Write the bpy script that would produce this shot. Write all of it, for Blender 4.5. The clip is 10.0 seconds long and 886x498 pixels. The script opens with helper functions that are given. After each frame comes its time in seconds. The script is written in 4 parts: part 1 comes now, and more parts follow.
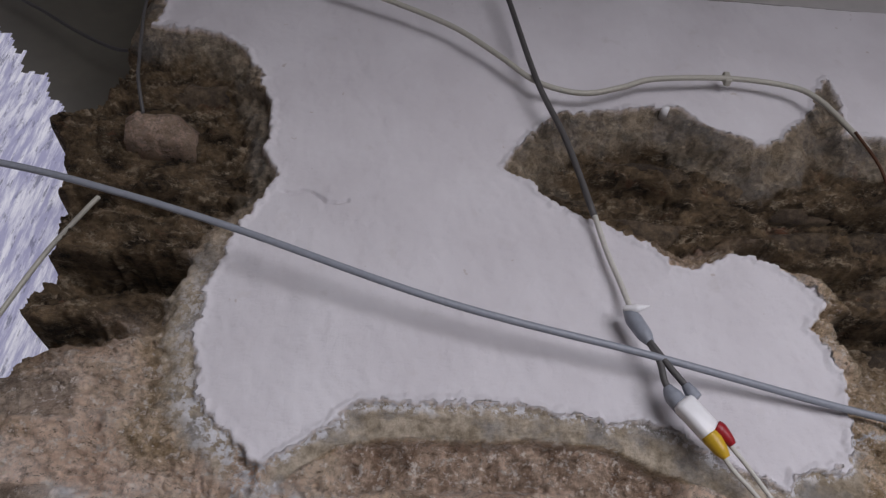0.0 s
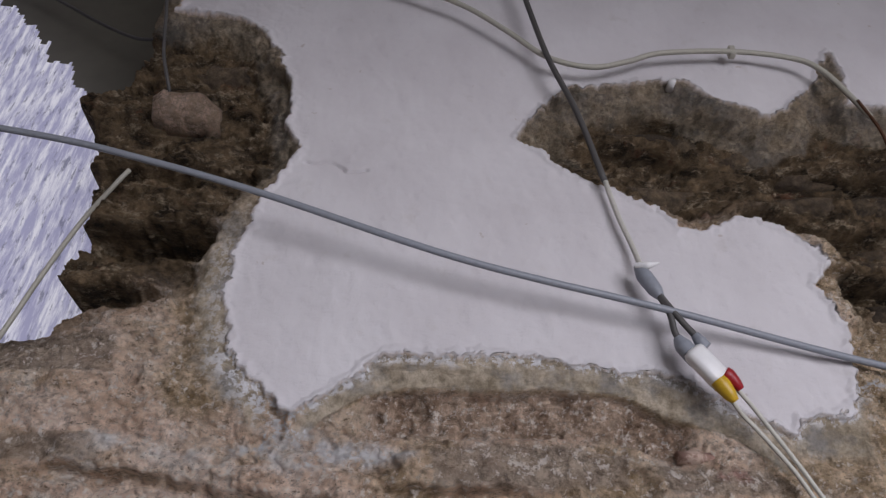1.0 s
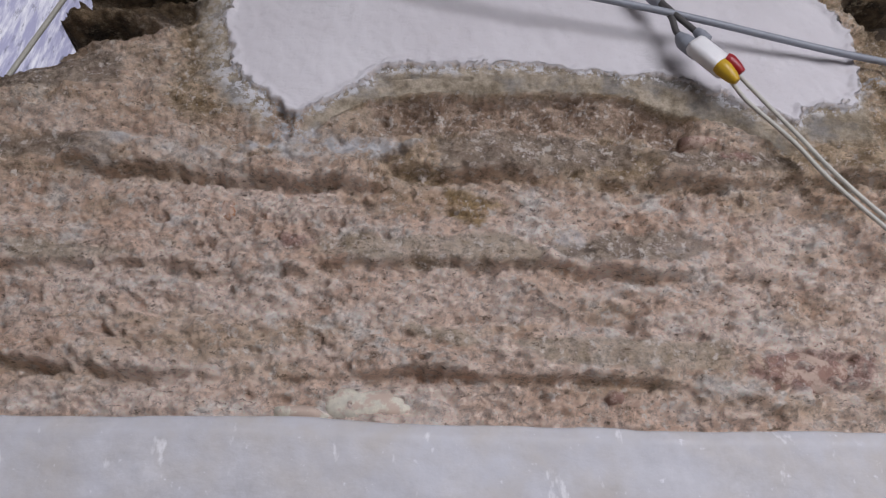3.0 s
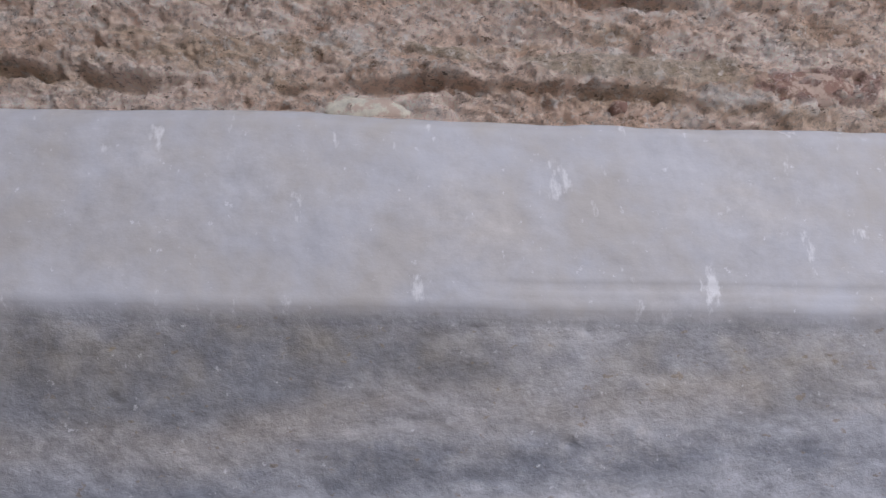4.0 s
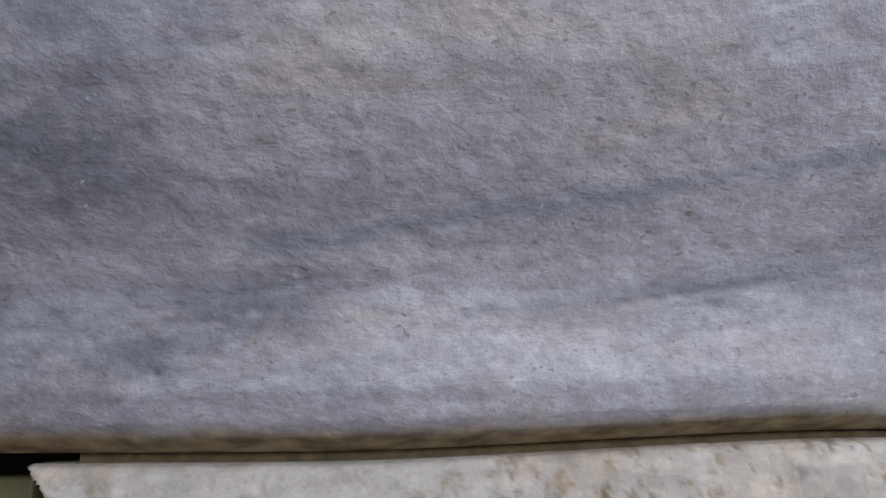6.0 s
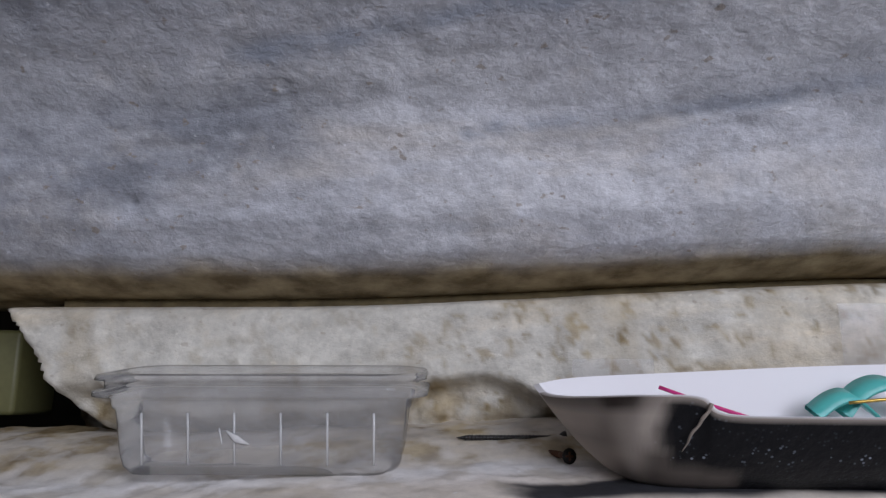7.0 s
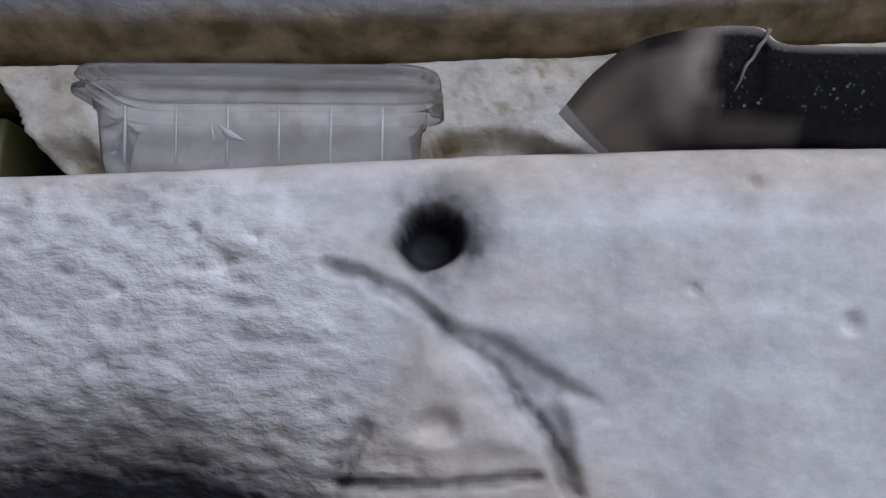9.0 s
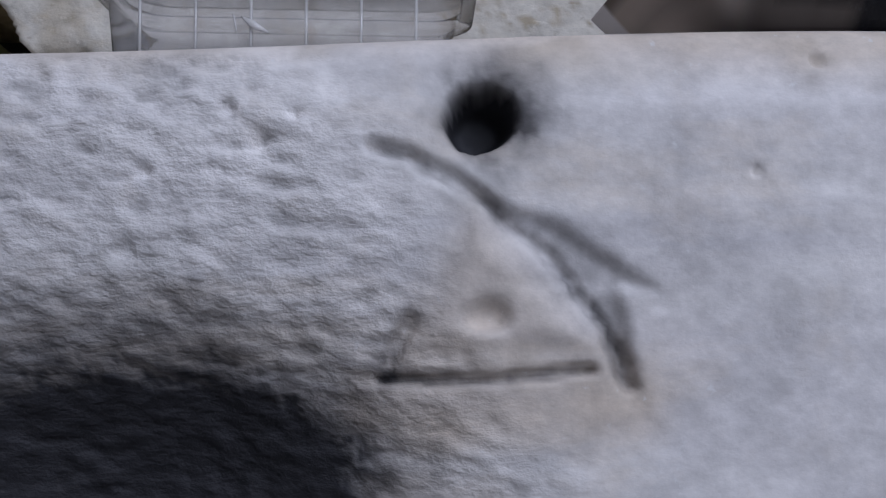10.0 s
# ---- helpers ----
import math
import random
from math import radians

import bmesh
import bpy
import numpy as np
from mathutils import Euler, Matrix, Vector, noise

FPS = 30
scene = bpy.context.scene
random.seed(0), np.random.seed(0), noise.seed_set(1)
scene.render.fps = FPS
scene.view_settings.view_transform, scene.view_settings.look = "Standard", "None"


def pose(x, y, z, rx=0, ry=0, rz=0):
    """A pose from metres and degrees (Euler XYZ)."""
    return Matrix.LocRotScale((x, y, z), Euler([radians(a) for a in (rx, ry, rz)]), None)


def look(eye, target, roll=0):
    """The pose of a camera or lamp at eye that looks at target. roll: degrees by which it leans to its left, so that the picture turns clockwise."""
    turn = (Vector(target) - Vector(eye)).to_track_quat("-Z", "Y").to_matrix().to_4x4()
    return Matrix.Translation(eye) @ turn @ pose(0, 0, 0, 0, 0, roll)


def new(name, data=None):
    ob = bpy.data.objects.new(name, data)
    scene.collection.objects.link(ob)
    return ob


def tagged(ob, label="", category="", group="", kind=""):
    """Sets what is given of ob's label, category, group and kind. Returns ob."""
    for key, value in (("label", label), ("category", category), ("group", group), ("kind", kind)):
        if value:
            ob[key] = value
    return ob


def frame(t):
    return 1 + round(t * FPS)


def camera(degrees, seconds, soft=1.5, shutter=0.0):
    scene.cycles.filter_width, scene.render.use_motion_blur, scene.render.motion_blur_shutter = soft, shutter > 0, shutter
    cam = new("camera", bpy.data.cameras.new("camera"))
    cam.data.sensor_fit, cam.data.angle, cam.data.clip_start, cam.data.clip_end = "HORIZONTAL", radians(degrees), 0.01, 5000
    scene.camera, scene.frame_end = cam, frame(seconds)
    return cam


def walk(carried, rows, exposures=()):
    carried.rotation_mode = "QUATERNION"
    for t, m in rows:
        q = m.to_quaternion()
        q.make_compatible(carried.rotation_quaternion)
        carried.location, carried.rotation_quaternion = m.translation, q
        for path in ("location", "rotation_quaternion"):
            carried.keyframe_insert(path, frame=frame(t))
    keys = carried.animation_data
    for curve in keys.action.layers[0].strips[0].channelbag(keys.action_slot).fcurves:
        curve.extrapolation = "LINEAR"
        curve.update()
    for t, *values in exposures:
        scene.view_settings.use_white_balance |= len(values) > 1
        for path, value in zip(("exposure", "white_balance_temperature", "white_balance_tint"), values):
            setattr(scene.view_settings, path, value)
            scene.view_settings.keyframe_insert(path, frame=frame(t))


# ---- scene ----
cam = camera(64.3, 10.0, soft=1.3)
PATH = [
    (0, (0.014, 0.0, 2.05), (0.092, 1.672, 3.144), 2.5),
    (0.5, (0.011, 0.0, 2.021), (0.083, 1.681, 3.103), 2.1),
    (1, (0.005, -0.003, 1.991), (0.059, 1.666, 3.091), 2.2),
    (1.5, (0.009, 0.022, 1.948), (0.062, 1.716, 3.01), 1.3),
    (2, (0.014, 0.049, 1.901), (0.067, 1.761, 2.933), 0.9),
    (2.2, (0.015, 0.061, 1.877), (0.067, 1.783, 2.892), 0.6),
    (3.3, (0.018, 0.153, 1.71), (0.056, 1.922, 2.643), 0.4),
    (3.5, (0.021, 0.175, 1.67), (0.056, 1.96, 2.573), 0.4),
    (3.8, (0.006, 0.212, 1.608), (0.094, 1.981, 2.536), 0.6),
    (4, (0.017, 0.223, 1.587), (0.07, 2.037, 2.429), 0.3),
    (4.5, (0.02, 0.271, 1.505), (0.066, 2.101, 2.311), 0.1),
    (5, (0.011, 0.324, 1.416), (0.083, 2.132, 2.269), -0.6),
    (5.5, (0.011, 0.372, 1.355), (0.085, 2.21, 2.14), -0.7),
    (6, (0.029, 0.419, 1.341), (0.054, 2.347, 1.873), -0.3),
    (6.2, (0.03, 0.437, 1.326), (0.057, 2.381, 1.794), -0.3),
    (7.3, (0.052, 0.498, 1.238), (-0.021, 2.456, 1.641), 0.2),
    (7.5, (0.05, 0.502, 1.225), (-0.016, 2.462, 1.614), 0.3),
    (8, (0.05, 0.513, 1.188), (-0.028, 2.479, 1.546), 0.4),
    (8.2, (0.049, 0.519, 1.162), (-0.018, 2.48, 1.551), 0.3),
    (8.5, (0.047, 0.539, 1.144), (-0.032, 2.498, 1.538), 0.6),
    (9, (0.042, 0.566, 1.098), (-0.031, 2.516, 1.536), 0.9),
    (9.2, (0.03, 0.578, 1.08), (-0.03, 2.521, 1.551), 1.0),
    (9.5, (0.016, 0.591, 1.062), (-0.004, 2.542, 1.502), 0.8),
    (10, (0.008, 0.591, 1.057), (0.023, 2.548, 1.47), 0.4),
]
walk(cam, [(t, look(eye, target, roll)) for t, eye, target, roll in PATH],
     exposures=[(0.0, -0.20, 6500, 13), (2.2, -0.05, 6500, 13), (3.5, 0.06, 6400, 12), (4.5, -0.16, 6300, 14), (5.0, -0.10, 6300, 14), (6.0, -0.02, 6250, 13), (7.4, -0.18, 6150, 11), (8.0, -0.18, 6050, 11), (10.0, -0.36, 5800, 13)])

# ---- light ----
world = bpy.data.worlds.new("world")
scene.world = world
world.use_nodes = True
wn = world.node_tree
sky = wn.nodes.new("ShaderNodeTexSky")
sky.sky_type, sky.sun_disc = "NISHITA", False
sky.sun_elevation, sky.sun_rotation = radians(40), radians(200)
wn.links.new(sky.outputs[0], wn.nodes["Background"].inputs[0])
wn.nodes["Background"].inputs[1].default_value = 0.1


def area(name, place, target, w, h, power, colour):
    lamp = bpy.data.lights.new(name, "AREA")
    lamp.shape, lamp.size, lamp.size_y, lamp.energy, lamp.color = "RECTANGLE", w, h, power, colour
    ob = new(name, lamp)
    ob.matrix_world = look(place, target)
    return ob


# daylight in the high opening behind the camera
area("window_daylight", (1.2, -2.0, 2.46), (0.15, 0.9, 1.7), 1.66, 1.86, 82, (0.905, 0.915, 1.0))


# ---- noise for relief ----
def vnoise(x, y, seed=0):
    """Smooth value noise in -1..1 on a unit lattice."""
    table = np.random.RandomState(seed).rand(256, 256) * 2 - 1
    xi, yi = np.floor(x).astype(int), np.floor(y).astype(int)
    fx, fy = x - xi, y - yi
    fx, fy = fx * fx * (3 - 2 * fx), fy * fy * (3 - 2 * fy)
    g = lambda a, b: table[(xi + a) % 256, (yi + b) % 256]
    return (g(0, 0) * (1 - fx) + g(1, 0) * fx) * (1 - fy) + (g(0, 1) * (1 - fx) + g(1, 1) * fx) * fy


def fbm(x, y, scale, octaves=4, seed=0, gain=0.5):
    out, amp, total = 0.0, 1.0, 0.0
    for k in range(octaves):
        out = out + amp * vnoise(x * scale * 2 ** k + 7.3 * k, y * scale * 2 ** k + 3.1 * k, seed + k)
        total += amp
        amp *= gain
    return out / total


def step(a, b, v):
    t = np.clip((v - a) / (b - a), 0, 1)
    return t * t * (3 - 2 * t)


def outline(x, z, points):
    """Signed distance to a closed outline: positive inside."""
    pts = np.array(points)
    best, inside = np.full(x.shape, 1e9), np.zeros(x.shape, bool)
    for (ax, az), (bx, bz) in zip(pts, np.roll(pts, -1, axis=0)):
        ex, ez = bx - ax, bz - az
        t = np.clip(((x - ax) * ex + (z - az) * ez) / (ex * ex + ez * ez + 1e-12), 0, 1)
        best = np.minimum(best, np.hypot(x - ax - t * ex, z - az - t * ez))
        cross = (az > z) != (bz > z)
        if abs(ez) > 1e-9:
            inside ^= cross & (x < ax + (z - az) * ex / ez)
    return np.where(inside, best, -best)


def stroke(x, z, points):
    """Distance to an open line of points."""
    best = np.full(x.shape, 1e9)
    for (ax, az), (bx, bz) in zip(points, points[1:]):
        ex, ez = bx - ax, bz - az
        t = np.clip(((x - ax) * ex + (z - az) * ez) / (ex * ex + ez * ez), 0, 1)
        best = np.minimum(best, np.hypot(x - ax - t * ex, z - az - t * ez))
    return best


# ---- meshes ----
def sheet(name, X, Y, Z, material, masks=None, parent=None, keep=None):
    """A smooth mesh from a grid of places, with float masks for its material."""
    n, m = X.shape
    idx = np.arange(n * m).reshape(n, m)
    quads = np.stack([idx[:-1, :-1], idx[:-1, 1:], idx[1:, 1:], idx[1:, :-1]], -1).reshape(-1, 4)
    if keep is not None:
        k = keep.ravel()
        quads = quads[k[quads].all(axis=1)]
    me = bpy.data.meshes.new(name)
    me.from_pydata(np.stack([X, Y, Z], -1).reshape(-1, 3).tolist(), [], quads.tolist())
    me.polygons.foreach_set("use_smooth", np.ones(len(me.polygons), bool))
    for key, value in (masks or {}).items():
        me.attributes.new(key, "FLOAT", "POINT").data.foreach_set("value", np.ascontiguousarray(value, dtype=np.float32).ravel())
    me.materials.append(material)
    me.update()
    ob = new(name, me)
    ob.parent = parent
    return ob


def part(name, bm, material, parent=None, label="", smooth=True):
    me = bpy.data.meshes.new(name)
    bm.normal_update()
    for f in bm.faces:
        f.smooth = smooth
    bm.to_mesh(me)
    bm.free()
    me.materials.append(material)
    ob = new(name, me)
    ob.parent = parent
    return tagged(ob, label) if label else ob


def box(sx, sy, sz, bevel=0.0, at=(0, 0, 0), segments=2):
    bm = bmesh.new()
    bmesh.ops.create_cube(bm, size=1)
    bmesh.ops.scale(bm, vec=(sx, sy, sz), verts=bm.verts)
    if bevel:
        bmesh.ops.bevel(bm, geom=bm.edges[:], offset=bevel, segments=segments, affect="EDGES", profile=0.5)
    bmesh.ops.translate(bm, vec=at, verts=bm.verts)
    return bm


def smooth_line(points, per=8):
    p = [Vector(q) for q in points]
    p = [2 * p[0] - p[1]] + p + [2 * p[-1] - p[-2]]
    out = []
    for a, b, c, d in zip(p, p[1:], p[2:], p[3:]):
        for k in range(per):
            t = k / per
            out.append(0.5 * (2 * b + (c - a) * t + (2 * a - 5 * b + 4 * c - d) * t * t + (3 * b - a - 3 * c + d) * t ** 3))
    out.append(p[-2])
    return out


def tube(points, radius, sides=10, per=8, bm=None):
    """A round tube along a smooth line; radius may be one number or one per given point."""
    line = smooth_line(points, per)
    bm = bm or bmesh.new()
    rings, up = [], Vector((0, 1, 0.3)).normalized()
    for i, c in enumerate(line):
        d = (line[min(i + 1, len(line) - 1)] - line[max(i - 1, 0)]).normalized()
        u = (up - d * up.dot(d)).normalized()
        v = d.cross(u)
        if isinstance(radius, (int, float)):
            r = radius
        else:
            f = i / per
            k = min(int(f), len(radius) - 2)
            r = radius[k] + (radius[k + 1] - radius[k]) * (f - k)
        rings.append([bm.verts.new(c + r * (math.cos(a) * u + math.sin(a) * v)) for a in [2 * math.pi * j / sides for j in range(sides)]])
    for a, b in zip(rings, rings[1:]):
        for j in range(sides):
            bm.faces.new((a[j], a[(j + 1) % sides], b[(j + 1) % sides], b[j]))
    bm.faces.new(rings[0])
    bm.faces.new(list(reversed(rings[-1])))
    bmesh.ops.recalc_face_normals(bm, faces=bm.faces[:])
    return bm


def thing(name, at=(0, 0, 0)):
    ob = new(name)
    ob.empty_display_size = 0.02
    ob.location = at
    return ob


# ---- materials ----
class Mat:
    """Small builder for node materials in object or generated space."""

    def __init__(self, name):
        self.m = bpy.data.materials.new(name)
        self.m.use_nodes = True
        self.t = self.m.node_tree
        self.b = self.t.nodes["Principled BSDF"]
        self.out = self.t.nodes["Material Output"]
        self.pos = self.t.nodes.new("ShaderNodeNewGeometry").outputs["Position"]

    def node(self, kind, **values):
        n = self.t.nodes.new(kind)
        for k, v in values.items():
            n.inputs[k].default_value = v
        return n

    def link(self, a, b):
        self.t.links.new(a, b)

    def stretch(self, sx, sy, sz, turn=(0, 0, 0)):
        n = self.node("ShaderNodeMapping", Scale=(sx, sy, sz), Rotation=turn)
        self.link(self.pos, n.inputs["Vector"])
        return n.outputs[0]

    def noise(self, scale, detail=6, rough=0.55, vec=None, distort=0.0):
        n = self.node("ShaderNodeTexNoise", Scale=scale, Detail=detail, Roughness=rough, Distortion=distort)
        self.link(vec or self.pos, n.inputs["Vector"])
        return n.outputs["Fac"]

    def voronoi(self, scale, vec=None):
        n = self.node("ShaderNodeTexVoronoi", Scale=scale)
        self.link(vec or self.pos, n.inputs["Vector"])
        return n.outputs["Distance"]

    def ramp(self, fac, *stops):
        n = self.t.nodes.new("ShaderNodeValToRGB")
        e = n.color_ramp.elements
        while len(e) < len(stops):
            e.new(0.5)
        for el, (at, c) in zip(e, stops):
            el.position = at
            el.color = (c, c, c, 1) if isinstance(c, (int, float)) else (*c, 1)
        self.link(fac, n.inputs[0])
        return n.outputs[0]

    def mix(self, fac, a, b, how="MIX"):
        n = self.t.nodes.new("ShaderNodeMix")
        n.data_type, n.blend_type = "RGBA", how
        for i, v in ((0, fac), (6, a), (7, b)):
            sock = n.inputs[i]
            if isinstance(v, (int, float)):
                sock.default_value = (v, v, v, 1) if i else v
            elif isinstance(v, tuple):
                sock.default_value = (*v, 1)
            else:
                self.link(v, sock)
        return n.outputs[2]

    def math(self, op, a, b=0.0, clamp=False):
        n = self.t.nodes.new("ShaderNodeMath")
        n.operation, n.use_clamp = op, clamp
        for sock, v in ((n.inputs[0], a), (n.inputs[1], b)):
            if isinstance(v, (int, float)):
                sock.default_value = v
            else:
                self.link(v, sock)
        return n.outputs[0]

    def mask(self, name):
        n = self.t.nodes.new("ShaderNodeAttribute")
        n.attribute_name = name
        return n.outputs["Fac"]

    def random(self):
        return self.t.nodes.new("ShaderNodeObjectInfo").outputs["Random"]

    def colour(self, c):
        self.set("Base Color", c)

    def set(self, name, v):
        if isinstance(v, tuple):
            self.b.inputs[name].default_value = (*v, 1)
        elif isinstance(v, (int, float)):
            self.b.inputs[name].default_value = v
        else:
            self.link(v, self.b.inputs[name])

    def bump(self, height, strength, distance):
        n = self.node("ShaderNodeBump", Strength=strength, Distance=distance)
        self.link(height, n.inputs["Height"])
        if self.b.inputs["Normal"].is_linked:
            self.link(self.b.inputs["Normal"].links[0].from_socket, n.inputs["Normal"])
        self.link(n.outputs[0], self.b.inputs["Normal"])


def plain(name, colour, rough=0.5, metal=0.0, grain=0.08, scale=180.0):
    k = Mat(name)
    n = k.noise(scale)
    k.colour(k.mix(k.ramp(n, (0.3, 0.0), (0.75, 1.0)), tuple(c * (1 - grain) for c in colour), tuple(min(1, c * (1 + grain)) for c in colour)))
    k.set("Roughness", rough)
    k.set("Metallic", metal)
    k.bump(n, 0.15, 0.0006)
    return k.m


def masonry_material():
    """Lime plaster, grey rim mortar and bare brickwork bed, told apart by masks."""
    k = Mat("masonry")
    fine, grit = k.noise(260, 8, 0.7), k.noise(120, 8, 0.8)
    speck = k.ramp(k.noise(140, 5, 0.75, k.stretch(0.7, 1, 1.35)), (0.595, 0.0), (0.635, 1.0))
    # bare bed: pinkish crushed-brick mortar with brown and pale stains
    bed = k.mix(k.ramp(k.noise(15, 10, 0.68, k.stretch(0.7, 1, 1.4)), (0.40, 0.0), (0.58, 1.0)), (0.77, 0.545, 0.405), (0.98, 0.79, 0.665))
    bed = k.mix(k.ramp(k.noise(9, 6, 0.6, k.stretch(0.6, 1, 2.2)), (0.54, 0.0), (0.66, 0.55)), bed, (0.60, 0.44, 0.28))
    bed = k.mix(k.ramp(k.noise(17, 7, 0.7, k.stretch(0.8, 1, 1.3)), (0.53, 0.0), (0.62, 0.75)), bed, (0.95, 0.88, 0.81))
    bed = k.mix(k.math("MULTIPLY", k.mask("tan"), k.ramp(k.noise(28, 7, 0.7), (0.30, 0.2), (0.50, 0.9))), bed, k.mix(k.ramp(k.noise(50, 8, 0.75), (0.38, 0.0), (0.62, 1.0)), (0.44, 0.34, 0.23), (0.72, 0.60, 0.48)))
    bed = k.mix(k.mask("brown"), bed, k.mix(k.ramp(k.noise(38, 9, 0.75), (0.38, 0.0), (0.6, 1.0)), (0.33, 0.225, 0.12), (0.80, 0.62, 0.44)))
    bed = k.mix(k.math("MULTIPLY", k.mask("damp"), k.ramp(k.noise(30, 7, 0.7), (0.34, 0.35), (0.52, 1.0))), bed, k.mix(k.ramp(k.noise(60, 8, 0.75), (0.40, 0.0), (0.62, 1.0)), (0.23, 0.17, 0.13), (0.55, 0.44, 0.34)))
    bed = k.mix(k.math("MULTIPLY", k.mask("red"), k.ramp(k.noise(45, 7, 0.7), (0.38, 0.0), (0.52, 0.9))), bed, k.mix(grit, (0.30, 0.12, 0.085), (0.66, 0.46, 0.40)))
    bed = k.mix(k.math("MULTIPLY", k.mask("ochre"), k.ramp(k.noise(45, 7, 0.7), (0.32, 0.1), (0.52, 0.85))), bed, k.mix(grit, (0.33, 0.20, 0.07), (0.52, 0.36, 0.17)))
    # broken brick ends under the arch of mortar
    ends = k.mix(k.ramp(k.noise(34, 8, 0.75, k.stretch(1.2, 1, 0.7)), (0.38, 0.0), (0.60, 1.0)), (0.27, 0.17, 0.11), (0.68, 0.51, 0.385))
    ends = k.mix(k.ramp(k.noise(150, 4, 0.6), (0.58, 0.0), (0.64, 0.85)), ends, (0.82, 0.74, 0.66))
    bed = k.mix(k.mask("cave"), bed, ends)
    # darker brickwork in the upper hollows
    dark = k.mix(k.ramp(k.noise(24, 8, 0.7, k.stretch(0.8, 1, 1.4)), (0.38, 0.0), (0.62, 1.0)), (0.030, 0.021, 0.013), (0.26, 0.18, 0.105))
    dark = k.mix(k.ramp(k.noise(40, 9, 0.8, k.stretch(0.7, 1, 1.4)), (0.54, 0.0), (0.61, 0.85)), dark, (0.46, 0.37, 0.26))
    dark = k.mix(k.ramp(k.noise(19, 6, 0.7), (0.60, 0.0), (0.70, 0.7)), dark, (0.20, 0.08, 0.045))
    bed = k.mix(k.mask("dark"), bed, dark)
    bed = k.mix(1.0, bed, k.ramp(grit, (0.38, 0.62), (0.53, 1.16)), "MULTIPLY")
    bed = k.mix(k.math("MULTIPLY", speck, 0.8), bed, (0.22, 0.145, 0.09))
    bed = k.mix(k.math("MULTIPLY", k.math("SUBTRACT", 1.0, k.mask("dark")), k.ramp(k.noise(95, 8, 0.75), (0.55, 0.0), (0.60, 0.8))), bed, (0.95, 0.86, 0.78))
    # smooth grey-brown mortar round the patches of plaster
    rim = k.mix(k.ramp(k.noise(30, 8, 0.7), (0.38, 0.0), (0.62, 1.0)), (0.29, 0.235, 0.165), (0.55, 0.465, 0.36))
    rim = k.mix(k.ramp(k.noise(14, 6, 0.65), (0.48, 0.0), (0.60, 0.75)), rim, (0.27, 0.26, 0.25))
    rim = k.mix(1.0, rim, k.ramp(grit, (0.36, 0.78), (0.56, 1.1)), "MULTIPLY")
    bed = k.mix(k.mask("rim"), bed, rim)
    bed = k.mix(k.math("MULTIPLY", k.mask("salt"), k.ramp(k.noise(70, 8, 0.75), (0.38, 0.0), (0.50, 1.0))), bed, (0.90, 0.87, 0.86))
    flecks = k.ramp(k.noise(110, 7, 0.75), (0.49, 0.0), (0.52, 1.0))
    bed = k.mix(k.math("MULTIPLY", flecks, k.mask("fleck")), bed, (0.80, 0.79, 0.81))
    lime = k.mix(k.ramp(k.noise(7, 5, 0.6), (0.3, 0.0), (0.7, 1.0)), (0.585, 0.555, 0.57), (0.665, 0.64, 0.655))
    lime = k.mix(k.ramp(k.noise(26, 5, 0.6), (0.62, 0.0), (0.75, 0.30)), lime, (0.47, 0.43, 0.40))
    lime = k.mix(k.ramp(k.noise(60, 3, 0.5), (0.73, 0.0), (0.76, 0.5)), lime, (0.40, 0.33, 0.28))
    k.colour(k.mix(k.mask("lime"), bed, lime))
    k.set("Roughness", 0.88)
    k.set("Specular IOR Level", 0.25)
    rough = k.math("SUBTRACT", 1.0, k.math("MULTIPLY", k.mask("lime"), 0.9))
    rough = k.math("MULTIPLY", rough, k.math("SUBTRACT", 1.0, k.math("MULTIPLY", k.mask("rim"), 0.6)))
    k.bump(k.math("MULTIPLY", k.noise(50, 9, 0.75, k.stretch(0.65, 1, 1.35)), rough), 1.0, 0.016)
    k.bump(k.math("MULTIPLY", fine, rough), 1.0, 0.004)
    k.bump(k.noise(45, 5, 0.6, k.stretch(1, 1, 0.6, (0, 0.6, 0))), 0.3, 0.005)
    return k.m


def brick_material():
    k = Mat("old_brick")
    mid = k.noise(60, 8, 0.7)
    tone = k.random()
    base = k.mix(tone, (0.36, 0.235, 0.145), (0.54, 0.37, 0.26))
    c = k.mix(k.ramp(mid, (0.35, 0.0), (0.7, 1.0)), base, (0.62, 0.48, 0.36))
    c = k.mix(k.ramp(k.noise(23, 6, 0.6), (0.52, 0.0), (0.66, 0.8)), c, (0.50, 0.40, 0.33))
    c = k.mix(k.ramp(k.noise(33, 5, 0.6), (0.56, 0.0), (0.66, 0.85)), c, (0.15, 0.10, 0.06))
    c = k.mix(k.ramp(k.noise(48, 8, 0.8), (0.50, 0.0), (0.56, 0.9)), c, (0.80, 0.61, 0.49))
    c = k.mix(1.0, c, k.ramp(k.noise(110, 9, 0.85), (0.36, 0.62), (0.54, 1.12)), "MULTIPLY")
    k.colour(c)
    k.set("Roughness", 0.9)
    k.set("Specular IOR Level", 0.2)
    k.bump(k.noise(55, 10, 0.85), 1.0, 0.03)
    k.bump(k.noise(300, 6, 0.7), 0.6, 0.002)
    return k.m


